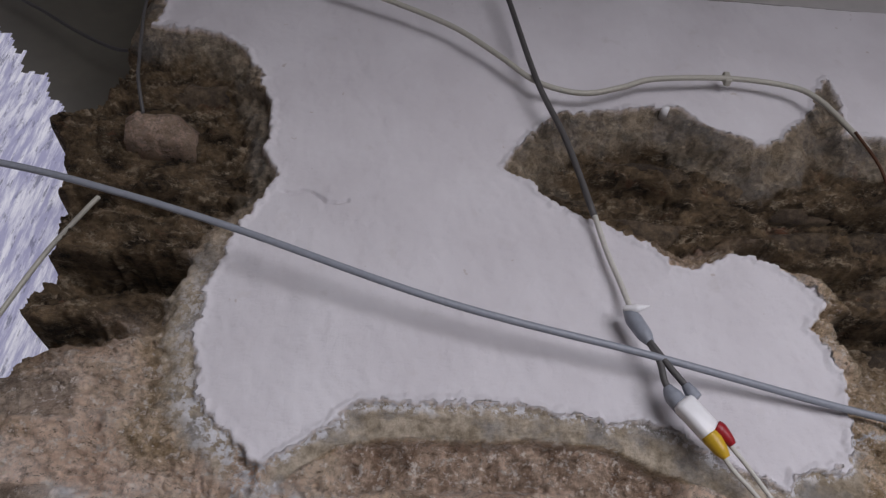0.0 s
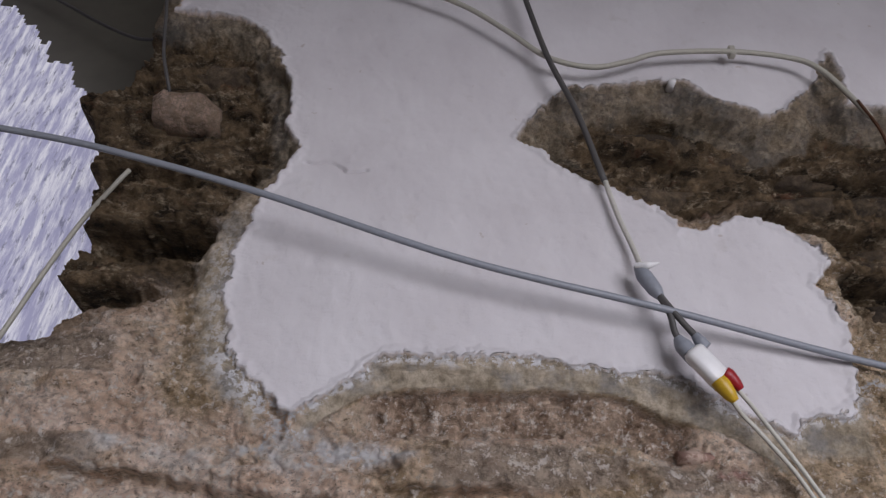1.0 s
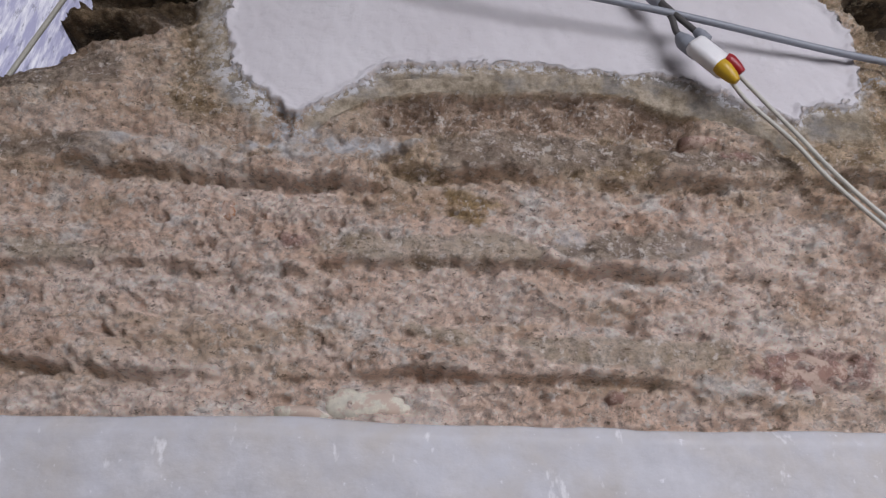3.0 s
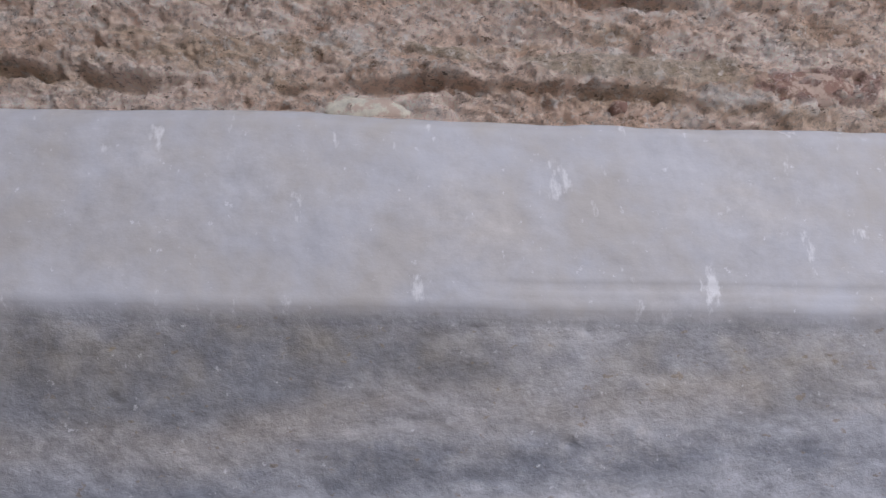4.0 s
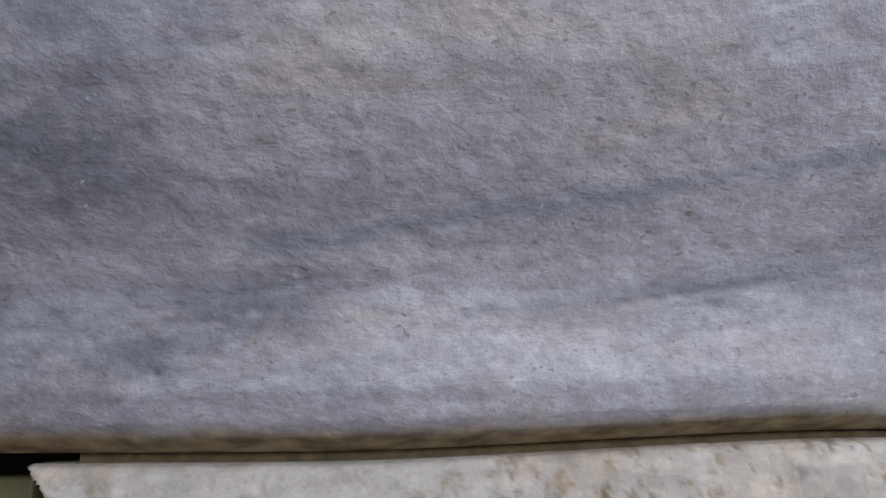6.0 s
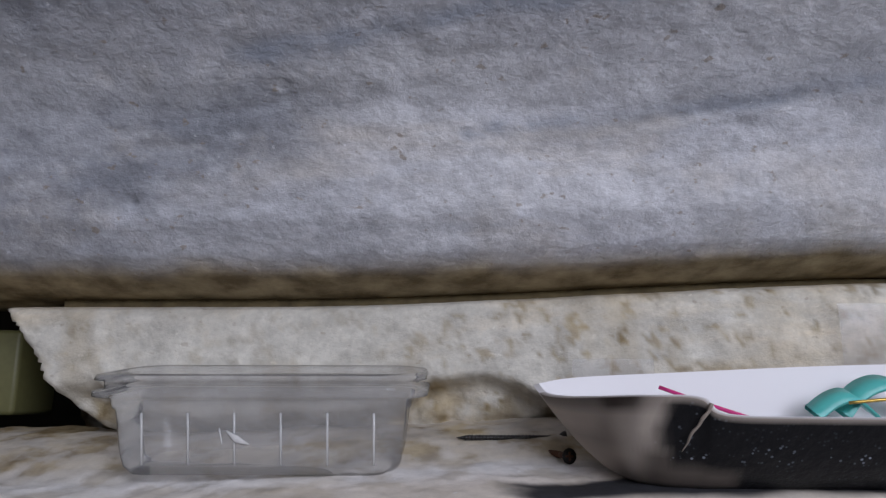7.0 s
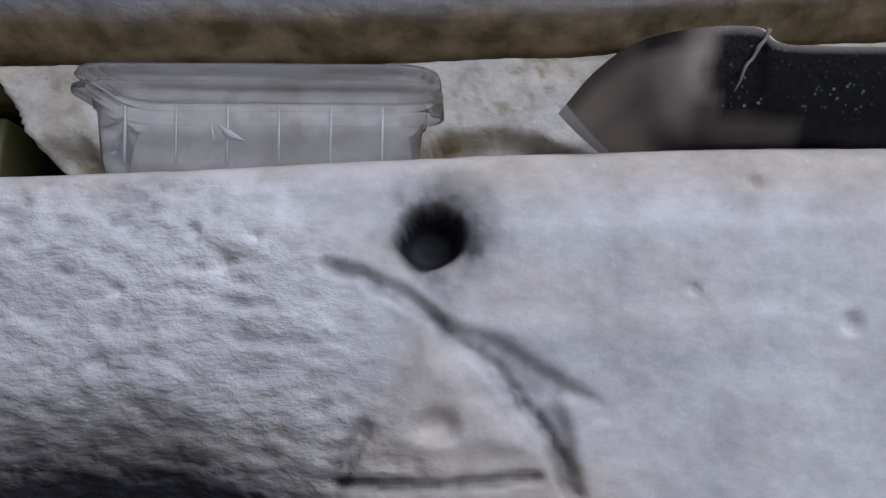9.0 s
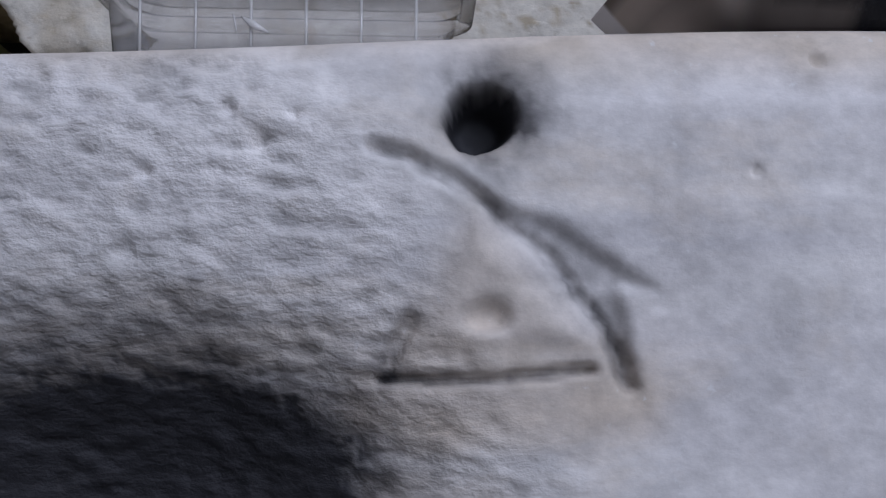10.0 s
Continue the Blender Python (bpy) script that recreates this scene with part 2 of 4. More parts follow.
def dark_brick_material():
    k = Mat("dark_brick")
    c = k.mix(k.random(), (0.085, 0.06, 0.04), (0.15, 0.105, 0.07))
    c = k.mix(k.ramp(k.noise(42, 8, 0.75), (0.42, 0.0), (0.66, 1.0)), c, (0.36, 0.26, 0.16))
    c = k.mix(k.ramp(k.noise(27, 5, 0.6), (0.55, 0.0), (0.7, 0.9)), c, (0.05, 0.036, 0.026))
    k.colour(c)
    k.set("Roughness", 0.85)
    k.bump(k.noise(50, 10, 0.8), 1.0, 0.03)
    k.bump(k.noise(300, 6, 0.7), 0.6, 0.002)
    return k.m


def marble_material(name, light, grey, vein, warm, grain=1.0):
    """Weathered marble: bedded tints, veins, small brown pits; grain sets how rough its surface is."""
    k = Mat(name)
    lay = k.stretch(0.7, 1.0, 2.6, (0.0, -0.16, 0.0))
    c = k.mix(k.ramp(k.noise(4.5, 6, 0.6, lay, 0.6), (0.36, 0.0), (0.66, 1.0)), grey, light)
    c = k.mix(k.ramp(k.noise(9, 5, 0.6, k.stretch(0.35, 1.0, 5.0, (0.0, -0.2, 0.0)), 0.4), (0.58, 0.0), (0.72, 0.3)), c, vein)
    c = k.mix(k.ramp(k.noise(7, 6, 0.6, k.stretch(0.6, 1, 1.6), 0.5), (0.52, 0.0), (0.66, 0.6)), c, warm)
    c = k.mix(k.mask("bed_shade"), c, tuple(v * 0.55 for v in vein))
    c = k.mix(k.mask("buff"), c, tuple(v * f for v, f in zip(warm, (0.92, 0.86, 0.78))))
    c = k.mix(k.ramp(k.noise(30, 4, 0.6), (0.56, 0.0), (0.76, 0.35)), c, tuple(v * 0.75 for v in warm))
    c = k.mix(1.0, c, k.ramp(k.noise(38, 9, 0.72, k.stretch(0.8, 1, 1.2)), (0.34, 0.80), (0.64, 1.12)), "MULTIPLY")
    c = k.mix(1.0, c, k.ramp(k.noise(120, 5, 0.7), (0.34, 1 - 0.16 * grain), (0.64, 1 + 0.08 * grain)), "MULTIPLY")
    c = k.mix(k.math("MULTIPLY", k.mask("pale"), k.ramp(k.noise(10, 6, 0.6), (0.3, 0.45), (0.6, 0.9))), c, k.mix(k.ramp(k.noise(14, 6, 0.6), (0.4, 0.0), (0.62, 1.0)), (0.485, 0.455, 0.43), (0.51, 0.51, 0.54)))
    c = k.mix(k.math("MULTIPLY", k.mask("pale"), k.ramp(k.noise(30, 5, 0.6, k.stretch(1.6, 1, 0.7, (0, 0.5, 0))), (0.63, 0.0), (0.70, 0.8))), c, (0.80, 0.79, 0.80))
    c = k.mix(k.mask("vein"), c, vein)
    # pits with brown dirt in them
    c = k.mix(k.math("MULTIPLY", k.math("SUBTRACT", 1.0, k.mask("pale")), k.ramp(k.noise(130, 3, 0.5, k.stretch(0.8, 1, 1.2)), (0.66, 0.0), (0.72, 0.6 * min(1.0, grain * grain)))), c, (0.26, 0.20, 0.14))
    c = k.mix(k.ramp(k.noise(140, 4, 0.6), (0.66, 0.0), (0.74, 0.6)), c, tuple(min(0.85, v * 1.25) for v in light))
    # dirt, with shade painted under the cornice lip and in the band's recess
    c = k.mix(k.mask("dirt"), c, k.mix(k.ramp(k.noise(40, 6), (0.35, 0.0), (0.65, 1.0)), (0.16, 0.115, 0.055), (0.42, 0.335, 0.20)))
    c = k.mix(k.mask("blacken"), c, k.mix(k.noise(90), (0.010, 0.010, 0.012), (0.045, 0.045, 0.052)))
    k.colour(c)
    k.set("Roughness", 0.72)
    k.set("Specular IOR Level", 0.35)
    worn = k.math("MULTIPLY", k.math("SUBTRACT", 1.0, k.math("MULTIPLY", k.mask("pale"), 0.8)), grain)
    k.bump(k.math("MULTIPLY", k.noise(85, 5, 0.65, k.stretch(0.8, 1, 1.2, (0, 0.45, 0))), worn), 0.45, 0.005)
    k.bump(k.math("MULTIPLY", k.noise(190, 4, 0.65), worn), 0.45, 0.002)
    k.bump(k.math("MULTIPLY", k.noise(105, 4, 0.6, k.stretch(0.75, 1, 1.25, (0, 0.12, 0))), k.mask("tool")), 0.5, 0.007)
    return k.m


MASONRY, BRICK, DARK_BRICK = masonry_material(), brick_material(), dark_brick_material()
MARBLE = marble_material("grey_marble", (0.63, 0.625, 0.65), (0.48, 0.48, 0.515), (0.33, 0.355, 0.415), (0.60, 0.545, 0.49))
PALE_MARBLE = marble_material("pale_marble", (0.87, 0.85, 0.83), (0.74, 0.72, 0.72), (0.55, 0.55, 0.60), (0.78, 0.69, 0.58), 0.22)
STAINED = marble_material("stained_stone", (0.68, 0.65, 0.58), (0.55, 0.52, 0.46), (0.62, 0.57, 0.50), (0.62, 0.51, 0.35), 0.8)
PLASTER = plain("plain_plaster", (0.40, 0.38, 0.365), 0.9, scale=30)
# dark tone stands in for the dimness behind the broken wall
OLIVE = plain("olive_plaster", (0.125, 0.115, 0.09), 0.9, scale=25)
FLOOR = plain("floor_stone", (0.13, 0.122, 0.115), 0.8, scale=12)
GREY_CABLE = plain("grey_sheath", (0.25, 0.265, 0.30), 0.45)
DARK_CABLE = plain("dark_sheath", (0.085, 0.08, 0.078), 0.55)
BEIGE_CABLE = plain("beige_sheath", (0.42, 0.40, 0.34), 0.6)
PALE_CABLE = plain("off_white_sheath", (0.52, 0.50, 0.45), 0.5)
WHITE_PLASTIC = plain("white_plastic", (0.78, 0.77, 0.77), 0.4, grain=0.03)
RED = plain("red_plastic", (0.30, 0.010, 0.016), 0.4)
YELLOW = plain("yellow_plastic", (0.55, 0.34, 0.02), 0.4)
STEEL = plain("dark_steel", (0.035, 0.033, 0.032), 0.4, 0.7)
RUST = plain("rusty_steel", (0.10, 0.042, 0.022), 0.7, 0.4)
TEAL = plain("teal_plastic", (0.10, 0.50, 0.46), 0.35, grain=0.05)
PINK = plain("pink_plastic", (0.62, 0.03, 0.2), 0.5)
GOLD = plain("brass_wire", (0.5, 0.33, 0.08), 0.35, 0.9)


def chip_material(name, colour):
    """Broken stone or brick with mortar still smeared over it."""
    k = Mat(name)
    c = k.mix(k.ramp(k.noise(90, 8, 0.75), (0.35, 0.0), (0.62, 1.0)), tuple(v * 0.7 for v in colour), colour)
    k.colour(k.mix(k.ramp(k.noise(55, 8, 0.75), (0.47, 0.0), (0.54, 0.9)), c, (0.62, 0.47, 0.38)))
    k.set("Roughness", 0.9)
    k.bump(k.noise(60, 10, 0.8), 0.8, 0.006)
    return k.m


CHIP_PALE, CHIP_RED = chip_material("pale_stone", (0.88, 0.82, 0.68)), chip_material("red_brick_bit", (0.38, 0.23, 0.18))
CHIP_ORANGE = chip_material("orange_brick_bit", (0.46, 0.22, 0.11))

# ---- the wall of plaster and bare brickwork ----
WALL_Y = 0.70

HOLLOW_LEFT = [(-0.40, 3.2), (-0.40, 2.90), (-0.34, 2.892), (-0.30, 2.885), (-0.255, 2.854), (-0.225, 2.80), (-0.196, 2.746), (-0.186, 2.645),
               (-0.163, 2.61), (-0.194, 2.533), (-0.205, 2.488), (-0.219, 2.434), (-0.214, 2.372), (-0.197, 2.309), (-0.167, 2.276),
               (-0.122, 2.238), (-0.05, 2.14), (-0.05, 1.7), (-1.2, 1.7), (-1.2, 3.2)]
BARE_LOW = [(-0.124, 2.238), (-0.098, 2.256), (-0.068, 2.28), (-0.025, 2.317), (0.057, 2.32), (0.20, 2.314), (0.30, 2.302), (0.36, 2.268),
            (0.402, 2.246), (0.41, 2.268), (0.473, 2.272), (0.486, 2.309), (0.70, 2.33), (1.2, 2.33), (1.2, 1.7), (-1.2, 1.7), (-1.2, 2.18), (-0.20, 2.18)]
HOLLOW_RIGHT = [(0.123, 2.652), (0.147, 2.704), (0.20, 2.767), (0.315, 2.791), (0.383, 2.803), (0.417, 2.763), (0.483, 2.732), (0.527, 2.747),
                (0.583, 2.808), (0.633, 2.897), (0.643, 2.849), (0.622, 2.768), (1.2, 2.76), (1.2, 2.25), (0.484, 2.25), (0.486, 2.309),
                (0.50, 2.367), (0.491, 2.408), (0.475, 2.435), (0.501, 2.467), (0.488, 2.496), (0.452, 2.522), (0.404, 2.53),
                (0.358, 2.51), (0.324, 2.511), (0.31, 2.539), (0.233, 2.575), (0.191, 2.598), (0.156, 2.636)]


def wall_edge(z):
    """Where the wall ends on its left side, by height."""
    return np.interp(z, [1.9, 2.30, 2.325, 2.36, 2.386, 2.415, 2.453, 2.50, 2.56, 2.62, 2.685, 2.73, 2.755, 2.80, 3.2],
                     [-1.4, -1.2, -0.415, -0.400, -0.402, -0.415, -0.402, -0.408, -0.425, -0.435, -0.46, -0.495, -0.445, -0.425, -0.435])


def shelf(x, z, xs, zs, lip, cut, height, seed):
    """An overhanging course: a lip above a wandering line and a recess below it. Returns relief and a 0..1 band under the lip."""
    line = np.interp(x, xs, zs) + 0.006 * fbm(x, z * 0, 9, 2, seed) + 0.007 * fbm(x, z * 0.25, 34, 3, seed + 4, 0.65)
    d = z - line
    span = step(xs[0] - 0.03, xs[0], x) * step(xs[-1] + 0.03, xs[-1], x)
    broken = (0.12 + 0.88 * step(-0.30, 0.30, fbm(x, z * 0.2, 13, 3, seed + 8))) * span
    under = step(0.002, -0.003, d) * step(-height, -height * 0.15, d + 0.006 * fbm(x, z, 60, 3, seed + 9, 0.65))
    ragged = 0.55 + 0.9 * np.abs(fbm(x, z, 48, 3, seed + 10, 0.65))
    out = under * cut * ragged - step(-0.003, 0.003, d) * step(0.055, 0.004, d) * lip * 1.25
    return out * broken, under * broken


# joints under the overhanging courses: stations along the wall, heights, lip, depth, height of the recess
JOINTS = [
    ([-0.85, -0.402, -0.297, -0.237, -0.179, -0.122, -0.056], [2.180, 2.176, 2.177, 2.176, 2.167, 2.157, 2.155], 0.012, 0.016, 0.022),
    ([0.00, 0.022, 0.101, 0.158, 0.203, 0.272, 0.329, 0.412, 0.485, 0.95], [2.176, 2.180, 2.178, 2.175, 2.166, 2.171, 2.168, 2.176, 2.173, 2.17], 0.010, 0.022, 0.024),
    ([-0.85, -0.373, -0.246, -0.157, -0.085], [2.066, 2.066, 2.068, 2.058, 2.055], 0.006, 0.012, 0.026),
    ([-0.07, -0.05, 0.039, 0.143, 0.195, 0.248], [2.063, 2.068, 2.068, 2.066, 2.064, 2.064], 0.007, 0.015, 0.020),
    ([0.30, 0.343, 0.409, 0.446, 0.95], [2.064, 2.064, 2.070, 2.073, 2.08], 0.003, 0.007, 0.018),
    ([-0.85, -0.346, -0.225, -0.129, -0.076, -0.009, 0.063, 0.112, 0.185, 0.223], [1.972, 1.970, 1.964, 1.962, 1.959, 1.963, 1.960, 1.962, 1.962, 1.958], 0.009, 0.016, 0.020),
    ([0.28, 0.329, 0.378, 0.95], [1.960, 1.952, 1.955, 1.962], 0.004, 0.016, 0.014),
]
# deeper joints in the dark hollows
DEEP_JOINTS = [
    ([-0.392, -0.368, -0.313, -0.29], [2.392, 2.400, 2.398, 2.388], 0.016, 0.050, 0.034),
    ([-0.42, -0.391, -0.341, -0.248, -0.235], [2.484, 2.485, 2.488, 2.484, 2.47], 0.020, 0.060, 0.046),
    ([-0.46, -0.346, -0.30, -0.225], [2.580, 2.584, 2.590, 2.580], 0.018, 0.050, 0.034),
    ([-0.40, -0.38, -0.30, -0.25], [2.662, 2.664, 2.676, 2.66], 0.020, 0.030, 0.030),
    ([-0.37, -0.30, -0.22], [2.78, 2.79, 2.77], 0.010, 0.024, 0.04),
    ([0.18, 0.25, 0.362, 0.42], [2.735, 2.740, 2.742, 2.73], 0.012, 0.030, 0.034),
    ([0.19, 0.241, 0.368, 0.493], [2.665, 2.664, 2.668, 2.70], 0.018, 0.034, 0.030),
    ([0.50, 0.57, 0.68, 0.95], [2.640, 2.640, 2.644, 2.65], 0.014, 0.030, 0.028),
    ([0.28, 0.36, 0.53, 0.68, 0.95], [2.560, 2.556, 2.550, 2.548, 2.55], 0.016, 0.044, 0.034),
    ([0.50, 0.58, 0.68, 0.95], [2.47, 2.468, 2.472, 2.47], 0.014, 0.040, 0.032),
    ([0.52, 0.60, 0.95], [2.385, 2.38, 2.38], 0.012, 0.030, 0.030),
]
# faces of old brick still seen between the mortar: outlines along the wall
DAMP_FACES = [
    [(0.020, 2.214), (0.162, 2.226), (0.230, 2.218), (0.225, 2.186), (0.159, 2.180), (0.030, 2.178)],
    [(0.125, 2.088), (0.201, 2.108), (0.261, 2.110), (0.288, 2.092), (0.251, 2.074), (0.145, 2.074)],
    [(0.25, 2.208), (0.37, 2.208), (0.40, 2.185), (0.26, 2.178)],
    [(-0.46, 2.325), (-0.325, 2.330), (-0.315, 2.278), (-0.46, 2.275)],
    [(-0.42, 2.210), (-0.315, 2.214), (-0.30, 2.186), (-0.42, 2.182)],
]
TAN_FACES = [
    [(-0.095, 2.100), (-0.014, 2.098), (0.090, 2.104), (0.130, 2.086), (0.120, 2.070), (-0.013, 2.070), (-0.087, 2.074)],
    [(0.09, 1.998), (0.189, 2.000), (0.290, 1.999), (0.290, 1.972), (0.210, 1.968), (0.12, 1.974)],
    [(-0.011, 2.014), (0.040, 2.008), (0.075, 1.995), (0.050, 1.988), (0.0, 2.002)],
    [(-0.37, 2.088), (-0.30, 2.086), (-0.25, 2.072), (-0.31, 2.064), (-0.37, 2.066)],
    [(-0.085, 2.26), (-0.045, 2.262), (-0.030, 2.236), (-0.095, 2.236)],
]
RED_FACES = [
    [(0.297, 1.984), (0.35, 1.992), (0.418, 1.987), (0.402, 1.958), (0.330, 1.953), (0.294, 1.967)],
    [(0.305, 2.214), (0.345, 2.206), (0.35, 2.194), (0.315, 2.196)],
    [(-0.125, 2.097), (-0.09, 2.100), (-0.085, 2.086), (-0.12, 2.084)],
]
OCHRE_STAIN = [(0.030, 2.156), (0.072, 2.151), (0.100, 2.140), (0.076, 2.130), (0.074, 2.118), (0.063, 2.105), (0.052, 2.116), (0.036, 2.126)]
ARCH_IN = ([-0.16, -0.125, -0.097, -0.052, -0.017, 0.075, 0.167, 0.228, 0.286, 0.343, 0.42], [2.16, 2.205, 2.233, 2.265, 2.277, 2.282, 2.285, 2.279, 2.256, 2.236, 2.19])


def faces_of(x, z, shapes):
    return step(-0.003, 0.004, np.max([outline(x, z, q) for q in shapes], axis=0))


def wall_fields(x, z):
    jag = 0.009 * fbm(x, z, 26, 4, 3, 0.6) + 0.006 * fbm(x, z, 120, 3, 5, 0.6)
    left, low, right = outline(x, z, HOLLOW_LEFT) + jag, outline(x, z, BARE_LOW) + jag, outline(x, z, HOLLOW_RIGHT) + jag
    bare = np.maximum(np.maximum(left, low), right)
    lime = 1 - step(-0.001, 0.003, bare)
    drift = fbm(x, z, 9, 3, 21)
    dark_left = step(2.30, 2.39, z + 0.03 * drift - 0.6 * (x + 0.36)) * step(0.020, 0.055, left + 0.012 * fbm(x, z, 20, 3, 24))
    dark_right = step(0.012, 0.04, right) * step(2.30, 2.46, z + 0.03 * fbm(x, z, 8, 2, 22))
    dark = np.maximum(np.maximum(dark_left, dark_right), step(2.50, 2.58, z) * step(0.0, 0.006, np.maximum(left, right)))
    inner = np.interp(x, *ARCH_IN) + 0.004 * fbm(x, z * 0, 30, 3, 26)
    rim_left = step(2.205, 2.24, z) * step(0.046, 0.026, left + 0.012 * fbm(x, z, 24, 3, 25)) * step(-0.13, -0.17, x) * step(0.0, 0.003, left)
    rim_arch = step(-0.002, 0.003, z - inner) * step(-0.14, -0.10, x) * step(0.42, 0.38, x) * step(0.0, 0.003, low)
    rim_foot = step(0.385, 0.405, x) * step(0.50, 0.48, x) * step(2.215, 2.235, z) * step(0.0, 0.003, low)
    rim_right = step(0.068, 0.048, right + 0.026 * fbm(x, z, 14, 3, 23)) * step(2.60, 2.68, z) * step(0, 0.003, right)
    rim = np.clip(np.max([rim_left, rim_arch, rim_right, rim_foot], axis=0), 0, 1) * (1 - 0.5 * step(2.42, 2.56, z))
    fleck = np.clip(step(0.040, 0.004, left) * step(-0.001, 0.002, left) * step(2.50, 2.42, z) * step(2.19, 2.23, z) * (0.5 + 0.5 * step(2.34, 2.28, z)) + step(0.013, 0.002, low) * step(-0.001, 0.002, low) * step(2.19, 2.21, z), 0, 1)
    salt = np.clip(step(0.0, 0.02, outline(x, z, [(-0.33, 2.222), (-0.22, 2.224), (-0.10, 2.235), (0.035, 2.212), (0.0, 2.19), (-0.07, 2.168), (-0.14, 2.178), (-0.30, 2.19)])) * step(-0.25, 0.25, fbm(x, z * 1.4, 22, 4, 27, 0.6))
                   + 0.5 * step(0.006, 0.002, np.hypot(x - 0.152, (z - 2.098) * 1.6) - 0.012), 0, 1) * (1 - lime)
    # relief, positive into the wall
    body = (1 - lime) * (1 - 0.85 * rim)
    ledge, under = np.zeros_like(x), np.zeros_like(x)
    for joints, seed, shade in ((JOINTS, 140, 1), (DEEP_JOINTS, 340, dark)):
        for i, (xs, zs, lip, cut, height) in enumerate(joints):
            near = (z > min(zs) - 0.08) & (z < max(zs) + 0.08) & (x > xs[0] - 0.04) & (x < xs[-1] + 0.04)
            if near.any():
                r, u = shelf(x[near], z[near], xs, zs, lip, cut * (1.4 if seed == 340 else 1), height * (1.1 if seed == 340 else 0.75), seed + 13 * i)
                weight = shade[near] if seed == 340 else 1
                ledge[near] += r * (0.3 + 0.7 * weight)
                under[near] = np.maximum(under[near], u * weight)
    flat = np.clip(faces_of(x, z, DAMP_FACES) + faces_of(x, z, TAN_FACES), 0, 1)
    crease = step(0.08, 0.0, np.abs(fbm(x, z * 1.7, 19, 4, 54, 0.6))) * step(-0.1, 0.4, fbm(x, z, 6, 2, 55))
    rough = body * (1 - 0.6 * flat)
    lumps = rough * (0.006 * crease + 0.017 * fbm(x * 0.7, z * 1.5, 15, 5, 51, 0.62) + 0.011 * fbm(x * 0.8, z * 1.3, 58, 4, 53, 0.7)) + body * dark * (0.020 * fbm(x, z * 1.4, 13, 5, 52, 0.62) + 0.008 * fbm(x, z, 55, 3, 56, 0.65))
    pits = rough * (0.006 * step(0.40, 0.56, fbm(x * 0.75, z * 1.5, 40, 3, 61)) + 0.006 * step(0.42, 0.56, fbm(x * 0.8, z * 1.3, 95, 2, 62)))
    # broken brick ends in the hollow under the arch of mortar
    cave = step(-0.001, 0.004, inner - z) * step(0.060, 0.040, inner - z + 0.008 * fbm(x, z, 18, 3, 57)) * step(-0.06, -0.03, x) * step(0.31, 0.27, x)
    ends = cave * (0.014 + 0.007 * np.abs(fbm(x, z * 0.35, 24, 3, 58)) * 2 + 0.008 * step(0.1, 0.35, fbm(x, z * 0.5, 34, 2, 59)))
    sink = 0.006 * step(0, 0.004, bare) + 0.036 * dark * step(0.0, 0.06, np.maximum(left, right)) - 0.003 * rim
    sill = rim_arch * (0.0035 * step(0.0, 0.02, low - 0.014 - 0.004 * fbm(x, z, 20, 2, 65)) + 0.002 * fbm(x, z, 40, 3, 66))
    edge = 0.0035 * step(0.004, 0.0, bare) * step(-0.010, -0.002, bare)
    smooth = lime * (0.006 * fbm(x, z, 5, 3, 71) + 0.0018 * fbm(x, z * 0.7 + x * 0.4, 38, 3, 72) + 0.0006 * fbm(x, z, 110, 2, 74)) - lime * edge
    crack = lime * 0.008 * step(0.0030, 0.0008, stroke(x, z + 0.006 * fbm(x, z, 60, 2, 73), [(-0.155, 2.585), (-0.12, 2.588), (-0.10, 2.573), (-0.075, 2.575)]))
    crack = crack + rim_arch * 0.006 * step(0.0030, 0.0008, stroke(x, z + 0.004 * fbm(x, z, 50, 2, 75), [(-0.035, 2.296), (0.02, 2.302), (0.06, 2.298)]))
    lean = 0.045 * step(2.3, 3.2, z)
    pits = pits + body * 0.022 * step(0.014, 0.004, np.hypot((x + 0.293) * 1.3, z - 2.276) + 0.004 * fbm(x, z, 50, 2, 69))
    y = WALL_Y + lean + ledge * body + lumps + pits + ends + sink + sill + smooth + crack
    # beyond the broken end of the wall
    end = wall_edge(z) + 0.012 * fbm(x * 0, z, 14, 3, 81) + 0.006 * fbm(x, z, 40, 3, 82) - 0.018 * step(2.37, 2.43, z)
    away = step(0.004, -0.012, x - end)
    y = y + away * 0.55
    here = 1 - away
    # brown mortar higher up, plus shade tinted brown under the course lips
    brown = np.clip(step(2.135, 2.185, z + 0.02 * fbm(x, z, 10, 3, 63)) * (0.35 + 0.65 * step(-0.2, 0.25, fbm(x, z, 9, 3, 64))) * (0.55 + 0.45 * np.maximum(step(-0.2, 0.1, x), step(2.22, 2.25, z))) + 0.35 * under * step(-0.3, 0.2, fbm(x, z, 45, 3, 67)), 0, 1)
    ochre = step(-0.004, 0.006, outline(x, z, OCHRE_STAIN) + 0.006 * fbm(x, z, 40, 3, 68)) + 0.8 * step(0.0035, 0.001, np.abs(z - inner)) * step(-0.09, -0.05, x) * step(0.33, 0.28, x)
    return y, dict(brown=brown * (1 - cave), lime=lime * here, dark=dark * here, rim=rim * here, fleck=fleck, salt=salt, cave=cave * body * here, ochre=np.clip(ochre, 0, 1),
                   damp=faces_of(x, z, DAMP_FACES) * body, tan=faces_of(x, z, TAN_FACES) * body, red=faces_of(x, z, RED_FACES) * body, away=away)


